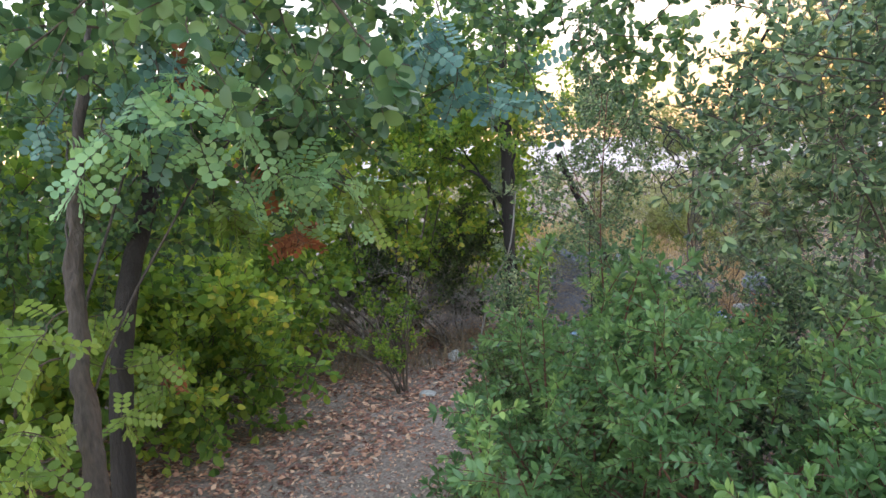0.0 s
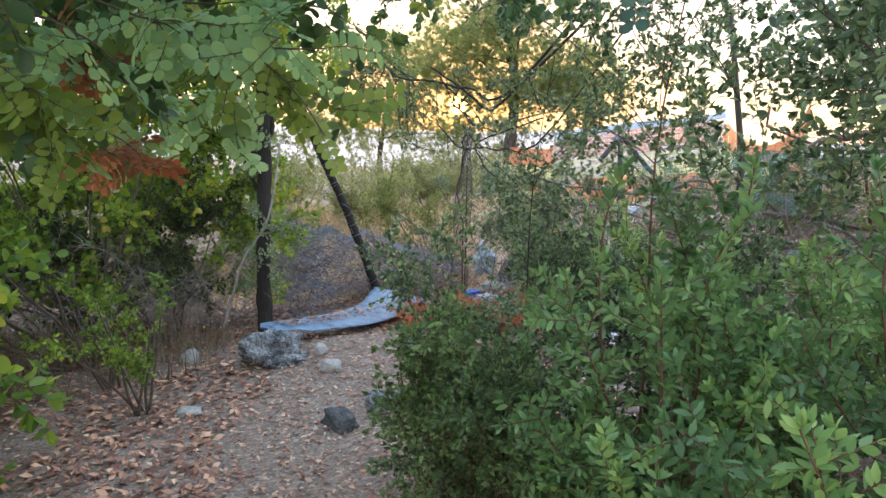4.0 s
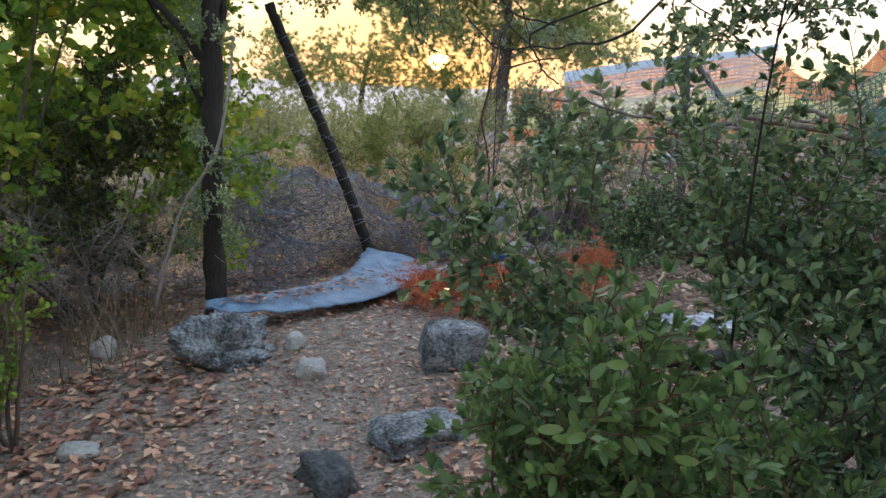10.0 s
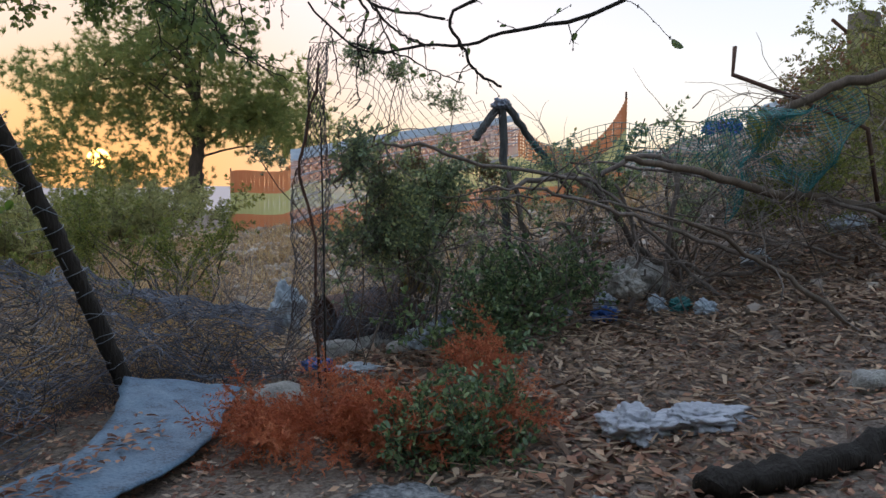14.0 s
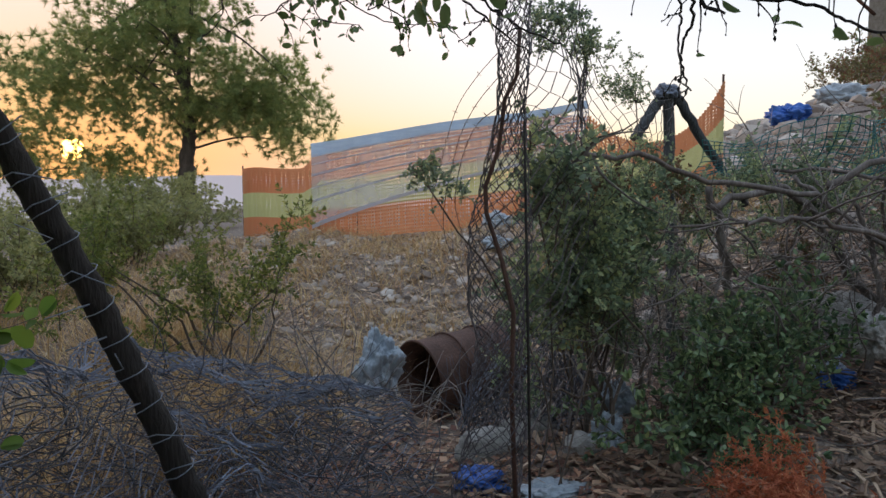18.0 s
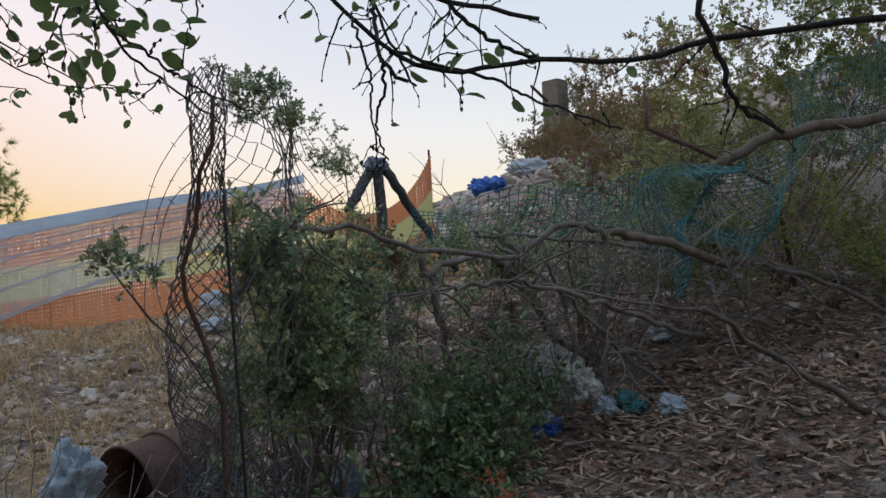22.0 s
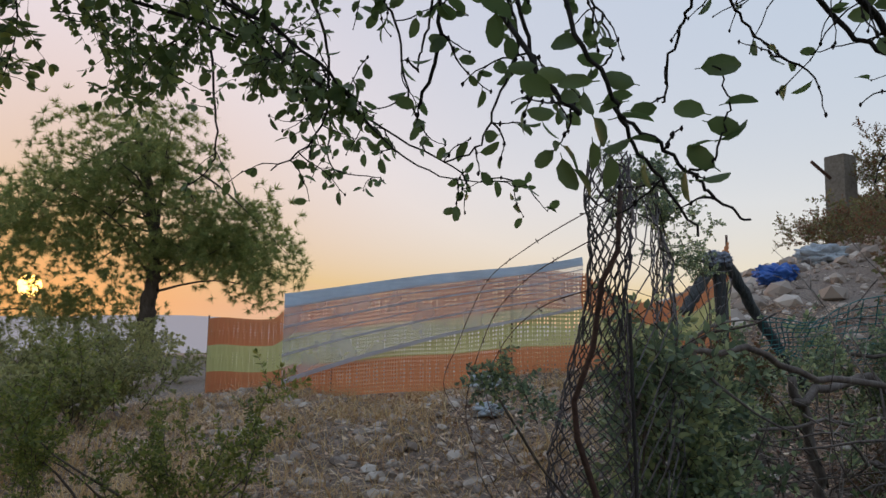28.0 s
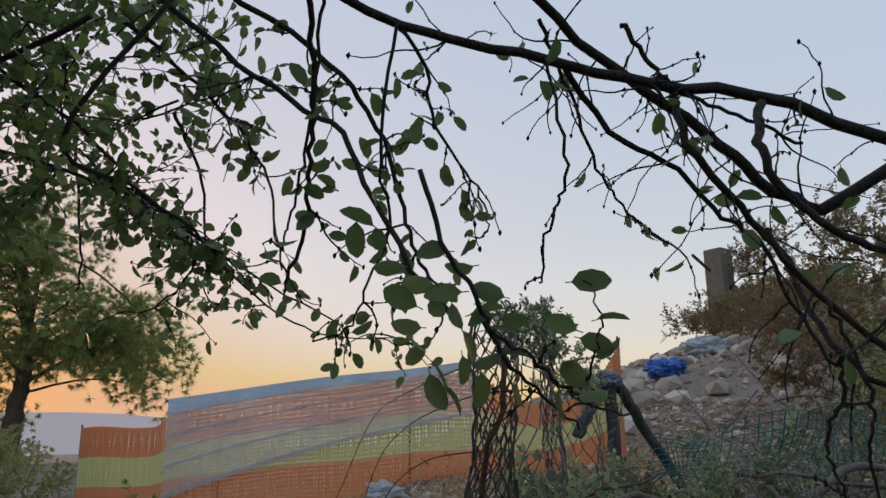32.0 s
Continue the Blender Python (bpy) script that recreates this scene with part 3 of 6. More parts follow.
# ---- chain-link netting ----
def chain_link(name, label, surface, cols, rows_, cell_noise, seed, wire=0.0024, material=None):
    """Zigzag wires over a surface that maps (u, v) to a point."""
    r = random.Random(seed)
    root = thing(name, label, "fence", at=surface(0.5, 0.0))
    base = Matrix.Translation(-Vector(surface(0.5, 0.0)))
    for i in range(cols):
        pts = []
        for j in range(rows_ + 1):
            u = (i + (0.98 if (i + j) % 2 else 0.02)) / cols
            p = Vector(surface(u, j / rows_))
            q = Vector((noise.noise(p * 3 + Vector((seed, 0, 0))), noise.noise(p * 3 + Vector((0, seed, 0))), noise.noise(p * 3 + Vector((0, 0, seed))))) * cell_noise
            q += Vector((noise.noise(p * 11 + Vector((seed, 0, 0))), noise.noise(p * 11 + Vector((0, seed, 0))), noise.noise(p * 11 + Vector((0, 0, seed))))) * cell_noise * 0.3
            pts.append(p + q + rand_dir(r) * 0.004)
        s = Soup()
        s.tube(pts, wire, wire, 3)
        put("wire", s.mesh("wire", material or M_WIRE, False), root, base)
    return root


M_OLD_WIRE = grain("rusting_wire", 25, [(0.3, (0.05, 0.04, 0.042)), (0.7, (0.17, 0.15, 0.16))], 0.7, 0.1)


def roll(u, v):
    w_ = 0.1 - 0.06 * v * v + 0.012 * math.sin(v * 13)
    a = u * 2.0 * math.pi
    along, across = w_ * (1 + math.cos(a)), 0.5 * w_ * math.sin(a)
    return (2.42 - 0.77 * along + 0.65 * across, 6.36 + 0.65 * along + 0.77 * across, 0.32 + 1.76 * v + 0.03 * math.sin(a))


def fence_panel(u, v):
    top = bend([(0, 0, 1.98), (0, 0, 2.16), (0, 0, 2.1), (0, 0, 2.0), (0, 0, 1.93)], u).z
    sag = 0.06 * math.sin(u * 9) * v
    return (2.4 + 1.5 * u + sag, 6.36 + 1.05 * u - sag * 0.6 + 0.05 * math.sin(v * 7 + u * 4), 0.5 + 0.12 * u + (top - 0.5 - 0.12 * u) * v)


def hump(u, v):
    """Netting slumped into a mound at the foot of the bars."""
    x, y = 2.74 + 0.72 * u + 0.04 * math.sin(v * 9), 7.3 - 0.16 * math.sin(math.pi * u) + 0.25 * v * v
    g = ground_z(x, y)
    return (x, y, g + 0.02 + v * (0.3 + 0.32 * math.sin(math.pi * min(1.0, u * 1.1))))


def heap(u, v):
    x = 0.3 + 2.0 * u
    y = 6.2 + 0.62 * step(0.25, 0.55, u) + (1.25 - 0.3 * u) * v
    h = (0.72 - 0.5 * u) * math.sin(math.pi * min(1.0, v * 0.75)) + 0.1 * noise.noise((u * 5, v * 4, 0))
    return (x, y, max(ground_z(x, y) + 0.04, 0.36 + h))


def heap_low(u, v):
    x, y = -0.7 + 1.85 * u, 6.0 + 1.0 * v
    return (x, y, ground_z(x, y) + 0.05 + 0.42 * v * (1 - 0.5 * u) + 0.07 * math.sin(u * 7 + v * 4))


chain_link("chain_link_roll", "crumpled rusting chain-link netting bunched round a bar", roll, 24, 78, 0.035, 5, 0.0022, M_OLD_WIRE)
chain_link("wire_fence", "sagging chain-link netting hung between bar and post, grown over by climbers", fence_panel, 32, 42, 0.05, 6, 0.0024, M_OLD_WIRE)
chain_link("fallen_chain_link", "collapsed tangle of dark grey chain-link netting on the ground", heap, 52, 72, 0.15, 7, 0.0028, M_NET)
chain_link("fallen_chain_link", "collapsed tangle of dark grey chain-link netting on the ground", heap_low, 46, 44, 0.15, 8, 0.0028, M_NET)
chain_link("slumped_chain_link", "slumped mound of grey chain-link netting under the fence bars", hump, 34, 34, 0.07, 9, 0.0024, M_NET)

# ---- barrier netting across the slope ----
NET = [(3.25, 15.6, 0.68), (4.25, 15.0, 0.72), (5.43, 13.3, 0.92), (6.3, 11.75, 1.1), (7.07, 9.93, 1.5)]
net = thing("barrier_netting", "orange and yellow plastic barrier netting strung across the slope", "netting", at=(5, 13, 0.9))
off = Matrix.Translation((-5, -13, -0.9))


def net_point(u, h):
    p = bend(NET, u)
    top = (1.1 + 0.24 * step(0.2, 0.26, u) * (1 - step(0.7, 0.85, u)) + 0.015 * math.sin(u * 20)) * (1 - 0.4 * math.sin(math.pi * max(0.0, u - 0.8) / 0.2))
    return Vector((p.x, p.y, p.z + 0.008 * math.sin(u * 31) + h * top))


for band, (h0, h1, mt) in enumerate(((0.0, 0.33, M_ORANGE), (0.33, 0.66, M_LIME), (0.66, 1.0, M_ORANGE))):
    s = Soup()
    N = 230
    for i in range(N):
        u = i / N
        d = (bend(NET, min(1, u + 0.002)) - bend(NET, max(0, u - 0.002))).normalized() * 0.0125
        a, b = net_point(u, h0), net_point(u, h1)
        wob = Vector((0.01 * math.sin(i * 1.7), 0.01 * math.cos(i * 2.3), 0))
        m_ = a.lerp(b, 0.5) + wob
        s.add([a - d, a + d, m_ + d, m_ - d, b + d, b - d], [(0, 1, 2, 3), (3, 2, 4, 5)])
    for k in range(9):
        h = h0 + (h1 - h0) * k / 9
        vs = []
        for i in range(91):
            p = net_point(i / 90, h)
            vs += [p + Vector((0, 0.003, -0.013)), p + Vector((0, 0.003, 0.013))]
        s.add(vs, [(2 * i, 2 * i + 2, 2 * i + 3, 2 * i + 1) for i in range(90)])
    put("net_band", s.mesh("net_band", mt, False), net, off, ("lower orange band", "yellow middle band", "upper orange band")[band])
for i, u in enumerate((0.0, 0.34, 0.68, 1.0)):
    p = bend(NET, u)
    s = Soup()
    s.tube([p + Vector((0, 0.03, -0.25)), p + Vector((0, 0.03, 1.15))], 0.012, 0.012, 6)
    put("stake", s.mesh("stake", M_RUSTY), net, off)


def film_material():
    m, n, l, p = mat("clear_plastic_film", 0.35)
    p.inputs["Base Color"].default_value = (0.72, 0.74, 0.8, 1)
    tc, no = n.new("ShaderNodeTexCoord"), n.new("ShaderNodeTexNoise")
    no.inputs["Scale"].default_value, no.inputs["Detail"].default_value = 3.0, 4
    l.new(tc.outputs["Object"], no.inputs["Vector"])
    r_ = ramp(n, [(0.35, (0.2, 0.2, 0.2)), (0.65, (0.34, 0.34, 0.34))])
    l.new(no.outputs[0], r_.inputs[0])
    tr, mix = n.new("ShaderNodeBsdfTransparent"), n.new("ShaderNodeMixShader")
    l.new(r_.outputs[0], mix.inputs[0])
    l.new(tr.outputs[0], mix.inputs[1])
    lucent = n.new("ShaderNodeBsdfTranslucent")
    lucent.inputs["Color"].default_value = (0.84, 0.84, 0.92, 1)
    both = n.new("ShaderNodeMixShader")
    both.inputs[0].default_value = 0.45
    l.new(p.outputs[0], both.inputs[1])
    l.new(lucent.outputs[0], both.inputs[2])
    l.new(both.outputs[0], mix.inputs[2])
    l.new(mix.outputs[0], n["Material Output"].inputs[0])
    return m


M_FILM = film_material()
M_FOLD = leaf_mat("folded_film", [(0.0, (0.36, 0.36, 0.4)), (1.0, (0.4, 0.4, 0.44))], 0.4, 0.5)
film = thing("plastic_sheeting", "thin whitish plastic sheeting with a blue hem draped over barrier netting", "sheeting", at=(5, 13, 0.9))


def film_point(u, h, lift=0.0):
    p = bend(NET, 0.235 + 0.56 * u)
    low = 0.19 + 1.15 * u - 0.56 * u * u
    z = p.z + low + (1.41 + 0.12 * u - 0.2 * u * u - low) * h
    return Vector((p.x - 0.05, p.y - 0.06 + 0.02 * math.sin(u * 25 + h * 6), z + lift))


for nm, h0, h1, rows_, mt, lab in (("film", 0.0, 0.86, 8, M_FILM, ""), ("hem", 0.86, 1.02, 3, grain("blue_hem_plastic", 5, [(0.3, (0.34, 0.45, 0.62)), (0.7, (0.55, 0.66, 0.8))], 0.45, squash=(1, 1, 6)), "blue-grey hem"), ("hem", -0.02, 0.035, 1, M_FOLD, "white rolled edge"), ("fold", 0.3, 0.33, 1, M_FOLD, "thin white fold line"), ("fold", 0.47, 0.485, 1, M_FOLD, "thin white fold line"), ("fold", 0.62, 0.65, 1, M_FOLD, "thin white fold line"), ("fold", 0.76, 0.775, 1, M_FOLD, "thin white fold line"), ("fold", 0.85, 0.88, 1, M_FOLD, "thin white fold line")):
    vs, fs = [], []
    for k in (0, 1):
        for i in range(61):
            for j in range(rows_ + 1):
                vs.append(film_point(i / 60, h0 + (h1 - h0) * j / rows_) + Vector((-0.003, -0.003, 0)) * (1 if nm != "film" else 0) + Vector((0.004, 0.004, 0)) * k)
    w_ = rows_ + 1
    m_ = 61 * w_
    for k in (0, 1):
        for i in range(60):
            for j in range(rows_):
                a = k * m_ + i * w_ + j
                fs.append((a, a + 1, a + w_ + 1, a + w_) if k else (a, a + w_, a + w_ + 1, a + 1))
    put(nm, raw(nm, vs, fs, mt, True), film, off, lab)

# ---- steel drum ----
drum = thing("steel_drum", "rusty open steel drum lying on its side among weeds", "drum", at=Matrix.Translation((2.99, 8.5, 0.3)) @ Matrix.Rotation(radians(12), 4, "Z") @ Matrix.Rotation(radians(86), 4, "Y") @ Matrix.Scale(0.84, 4))
s = Soup()
prof = [(0.0, 0.29), (0.012, 0.296), (0.02, 0.287), (0.27, 0.285), (0.285, 0.296), (0.3, 0.285), (0.57, 0.285), (0.585, 0.296), (0.6, 0.285), (0.86, 0.287), (0.87, 0.296), (0.88, 0.28), (0.875, 0.0)]
vs, fs = [], []
for z, q in prof:
    for k in range(36):
        a = 2 * math.pi * k / 36
        dent = 1 - 0.05 * max(0, math.sin(a * 1.0 + 0.6)) * math.sin(min(1, z) * 3.1)
        vs.append((q * math.cos(a) * dent, q * math.sin(a) * dent, z))
for i in range(len(prof) - 1):
    for k in range(36):
        q = (k + 1) % 36
        fs.append((i * 36 + k, i * 36 + q, (i + 1) * 36 + q, (i + 1) * 36 + k))
k0 = len(vs)
for z, q in ((0.0, 0.282), (0.86, 0.278)):
    for k in range(36):
        a = 2 * math.pi * k / 36
        vs.append((q * math.cos(a), q * math.sin(a), z))
for k in range(36):
    q = (k + 1) % 36
    fs.append((k0 + q, k0 + k, k0 + 36 + k, k0 + 36 + q))
    fs.append((q, k, k0 + k, k0 + q))
fs.append(tuple(k0 + 36 + k for k in range(36)))
put("shell", raw("shell", vs, fs, M_RUSTY, True), drum)
for nm, z, q in (("rim", 0.004, 0.293), ("hoop", 0.285, 0.297), ("hoop", 0.585, 0.297)):
    s = Soup()
    s.tube([(q * math.cos(a) * (1 - 0.05 * max(0, math.sin(a + 0.6)) * math.sin(z * 3.1)), q * math.sin(a) * (1 - 0.05 * max(0, math.sin(a + 0.6)) * math.sin(z * 3.1)), z) for a in (2 * math.pi * k / 40 for k in range(41))], 0.009, 0.009, 6)
    put(nm, s.mesh(nm, M_RUSTY), drum)


# ---- trees ----
def tree(name, label, trunk, r0, limbs, blobs, meshes, n, seed, bark, scale=(0.9, 1.4), shell=0.6, gap=0.5, leaf_name="leafy_branch", up=0.2, r1=0.03, limb_r=0.0):
    r = random.Random(seed)
    base = Vector(trunk[0])
    root = thing(name, label, "tree", at=base)
    s = Soup()
    n_ = 48
    s.tube([bend(trunk, i / n_) - base + rand_dir(r) * r0 * 0.05 for i in range(n_ + 1)], r0, r1, 16)
    s.v = [v + Vector((noise.noise(v * 9), noise.noise(v * 9 + Vector((5, 0, 0))), 0.0)) * r0 * 0.3 + Vector((noise.noise(v * 34), noise.noise(v * 34 + Vector((9, 0, 0))), 0.0)) * r0 * 0.22 for v in s.v]
    put("trunk", s.mesh("trunk", bark), root)
    pts = blob_points(r, blobs, n, shell, gap)
    for i in range(limbs):
        st = bend(trunk, r.uniform(0.45, 1.0))
        tip = r.choice(pts)[0]
        s = Soup()
        mid = st.lerp(tip, 0.5) + Vector((0, 0, 0.1 * (tip - st).length))
        s.tube([bend([st, mid, tip], k / 8) - base + rand_dir(r) * 0.02 for k in range(9)], (limb_r or max(r1 * 0.6, r0 * 0.22)) * r.uniform(0.5, 1), 0.005, 6)
        put("limb", s.mesh("limb", bark), root)
    for p, d in pts:
        way = d + Vector((0, 0, up)) + rand_dir(r) * 0.5
        put(leaf_name, r.choice(meshes), root, aim(p - base - way.normalized() * 0.12, way, r, r.uniform(*scale)))
    return root


tree("dark_trunk_tree", "slim tree with a near-black trunk and yellow-green leaves", [(0.74, 5.44, 0.2), (0.73, 5.44, 0.9), (0.74, 5.44, 1.9), (0.7, 5.5, 3.4)], 0.062, 8,
     [((0.2, 5.7, 2.9), (1.1, 0.9, 0.8)), ((0.72, 5.5, 1.7), (0.3, 0.3, 0.9)), ((0.5, 5.9, 1.2), (0.35, 0.3, 0.6))], S_YELLOW, 150, 31, M_CHAR, r1=0.055, gap=0.7, scale=(0.55, 0.9))
tree("carob_tree", "carob tree with a leaning brown trunk and rounded bluish-green leaflets", [(1.6, 0.3, 0.2), (1.55, 0.36, 1.0), (1.42, 0.45, 1.9), (1.3, 0.7, 2.9)], 0.068, 3,
     [((2.6, 2.6, 2.85), (0.6, 0.5, 0.25)), ((2.35, 0.45, 2.95), (0.7, 0.6, 0.3)), ((2.0, 1.55, 2.5), (0.6, 0.5, 0.25)), ((0.9, 1.4, 2.6), (0.8, 0.7, 0.5)), ((0.2, 0.9, 2.4), (0.7, 0.7, 0.7))], S_CAROB, 210, 32, M_BARK, gap=0.75, r1=0.014, limb_r=0.008)
s = Soup()
s.tube([bend([(1.1, 0.7, 0.15), (1.05, 0.8, 1.1), (0.9, 1.0, 1.67), (0.72, 1.3, 2.1), (0.5, 1.6, 2.7)], k / 20) + rand_dir(rng) * 0.006 for k in range(21)], 0.06, 0.045, 12)
tagged(put("dark_tree_trunk", s.mesh("dark_tree_trunk", M_CHAR)), "slim dark leaning trunk behind the carob tree", "tree")


def needle_tuft(seed):
    r = random.Random(seed)
    s = Soup()
    for c in range(16):
        o = rand_dir(r) * r.uniform(0.15, 0.45)
        for k in range(30):
            d = (rand_dir(r) + o.normalized() * 0.5 + Vector((0, 0, 0.35))).normalized()
            side = d.orthogonal().normalized() * 0.006
            L = r.uniform(0.06, 0.13)
            s.add([o - side, o + side, o + d * L], [(0, 1, 2)])
    return s.mesh("needle_tuft", M_PINE, False)


S_PINE = [needle_tuft(k) for k in range(4)]
tree("pine_tree", "broad umbrella-like pine with a leaning grey trunk against the sunset", [(3.9, 28.9, 0.4), (3.9, 28.8, 2.0), (4.0, 28.5, 4.2), (3.3, 28.5, 7.5)], 0.3, 22,
     [((3.2, 28.5, 6.6), (2.6, 2.4, 1.8)), ((1.0, 29.5, 4.9), (2.6, 2.2, 1.5)), ((5.6, 27.8, 4.6), (2.4, 2.0, 1.4)), ((7.2, 26.9, 3.3), (1.4, 1.2, 0.8)), ((4.2, 28.2, 3.8), (2.6, 1.6, 0.5))],
     S_PINE, 300, 33, M_BARK, scale=(1.5, 2.5), shell=0.75, gap=1, leaf_name="needle_tuft", r1=0.08)
tree("distant_tree", "small dark tree in front of the setting sun", [(-1.5, 30.5, 0.2), (-1.5, 30.5, 1.5), (-1.2, 30.5, 3.2)], 0.14, 8,
     [((-1.2, 30.5, 2.6), (2.4, 1.6, 1.5)), ((-4.5, 31, 2.4), (2.2, 1.6, 1.6)), ((2.2, 30.2, 2.2), (2.4, 1.4, 1.2))], S_PINE, 150, 34, M_BARK, scale=(1.3, 2.2), shell=0.9, gap=1, leaf_name="needle_tuft", r1=0.05)

# ---- ruined pillar on the hillside ----
pillar = thing("concrete_pillar", "weathered square concrete pillar standing on the hillside", "pillar", at=(25.4, 20.3, 4.9))
bm = bmesh.new()
slab(bm, [(-0.36, -0.36), (0.36, -0.36), (0.36, 0.36), (-0.36, 0.36)], 0, 3.15)
bmesh.ops.bevel(bm, geom=bm.edges, offset=0.04, segments=1)
part("shaft", bm, M_CONCRETE, pillar)
s = Soup()
s.tube([(-0.6, 0, 2.3), (-1.6, 0, 2.75)], 0.06, 0.06, 6)
put("bracket", s.mesh("bracket", M_RUSTY), pillar)

# ---- shrubs about the fence ----
shrub("fence_climber", "dark green climber with small leaves growing over the wire fence", (3.1, 6.85), 12,
      [((2.78, 6.64, 1.15), (0.28, 0.1, 0.5)), ((3.2, 6.88, 1.25), (0.32, 0.12, 0.5)), ((2.55, 6.5, 1.5), (0.14, 0.06, 0.28))], S_VINE, 125, 41, M_TWIG, shell=0.95, gap=0.3, scale=(0.5, 0.9), category="climber", stem_r=0.008)
shrub("fence_climber", "sparse green climber shoots over the fence post and brush", (3.9, 7.05), 8,
      [((3.85, 7.05, 1.5), (0.45, 0.14, 0.3)), ((4.5, 6.95, 1.45), (0.45, 0.2, 0.25)), ((3.8, 6.75, 1.0), (0.4, 0.12, 0.35))], S_VINE, 70, 45, M_TWIG, shell=0.95, gap=0.3, scale=(0.4, 0.75), category="climber", stem_r=0.006)
shrub("fence_climber", "thin climber shoots on the top edge of the wire fence", (2.6, 6.55), 3,
      [((2.62, 6.55, 2.12), (0.22, 0.1, 0.05)), ((2.95, 6.75, 2.08), (0.3, 0.1, 0.08)), ((3.4, 7.05, 1.98), (0.3, 0.12, 0.1)), ((2.15, 6.45, 1.55), (0.14, 0.06, 0.08))], S_VINE, 40, 44, M_TWIG, shell=0.95, gap=0.3, scale=(0.25, 0.45), category="climber", stem_r=0.004)
shrub("low_evergreen_shrub", "low glossy dark green shrub in front of the wire fence", (3.45, 6.5), 8,
      [((3.4, 6.5, 0.58), (0.55, 0.3, 0.32)), ((3.8, 6.6, 0.75), (0.4, 0.25, 0.3))], S_DARK, 64, 42, M_TWIG, gap=0.3, scale=(0.55, 0.9), shell=0.9)
S_YOUNG = branch_set("lentisc", leaf_mat("fresh_leaf", [(0.0, (0.05, 0.075, 0.02)), (0.5, (0.1, 0.14, 0.03)), (1.0, (0.22, 0.24, 0.055))], 0.5, 0.5), M_TWIG, 4, 0.45)
shrub("green_bush", "fresh green bush among dry grass beyond the fence", (2.0, 9.6), 8,
      [((1.95, 9.6, 0.85), (0.6, 0.5, 0.55)), ((1.2, 9.9, 0.9), (0.5, 0.5, 0.6))], S_YOUNG, 44, 43, M_TWIG, scale=(0.6, 1.1), up=1.6, shell=0.9)


# ---- stones ----
STONES = [
    ("boulder", "pitted grey limestone boulder under the sheet's end", 1.06, 4.68, (0.25, 0.2, 0.19), 0.42, 20, 0.25, 0.55, M_STONE),
    ("stone_block", "broken grey stone block on the leaf litter", 2.15, 4.62, (0.18, 0.13, 0.16), 0.32, 12, 0.85, 0.16, M_STONE),
    ("flat_stone", "flat grey stone sunk in the path", 2.02, 3.9, (0.2, 0.14, 0.06), 0.3, 30, 0.8, 0.22, M_STONE),
    ("dark_stone", "dark angular stone at the path's edge", 1.72, 3.6, (0.08, 0.15, 0.09), 0.35, 38, 0.75, 0.35, M_DARKSTONE),
    ("pale_stone", "small pale stone on the path", 1.49, 4.48, (0.08, 0.06, 0.06), 0.3, 0, 0.3, 0.3, M_PALE),
    ("pale_stone", "small pale stone on the path", 1.36, 4.75, (0.06, 0.05, 0.05), 0.3, 50, 0.3, 0.3, M_PALE),
    ("white_stone", "white rounded stone beside dry stems", 0.27, 5.0, (0.075, 0.065, 0.075), 0.3, 0, 0.3, 0.25, M_PALE),
    ("pale_stone", "pale stone among fallen leaves", 0.72, 3.85, (0.08, 0.06, 0.04), 0.4, 10, 0.3, 0.3, M_PALE),
    ("stone_slab", "tilted grey concrete slab among leaves", 2.72, 4.4, (0.045, 0.13, 0.11), 0.35, 15, 0.75, 0.1, M_STONE),
    ("pale_stone", "pale stone at the corner of the sheet", 2.16, 6.3, (0.15, 0.1, 0.09), 0.35, 15, 0.4, 0.25, M_PALE),
    ("pale_stone", "pale stone behind the dead orange branches", 2.98, 7.2, (0.17, 0.1, 0.1), 0.3, 5, 0.3, 0.25, M_PALE),
    ("pale_stone", "pale stone below the fence bar", 2.72, 7.1, (0.16, 0.1, 0.1), 0.3, -10, 0.3, 0.25, M_PALE),
    ("pale_stone", "pale stone below the fence bar", 2.98, 6.8, (0.08, 0.07, 0.06), 0.3, -10, 0.3, 0.25, M_PALE),
    ("pale_boulder", "pale boulder under dead branches", 4.85, 6.95, (0.24, 0.2, 0.2), 0.3, 0, 0.3, 0.25, M_PALE),
    ("pale_stone", "pale stone beside blackened rubble", 4.35, 4.85, (0.08, 0.07, 0.06), 0.35, 0, 0.5, 0.3, M_PALE),
]
for i, (nm, lab, x, y, size, sink, turn, boxy, rough, mt) in enumerate(STONES):
    stone(nm, lab, x, y, size, i * 3.7, mt, sink, turn, boxy, rough, group="stones about the path")


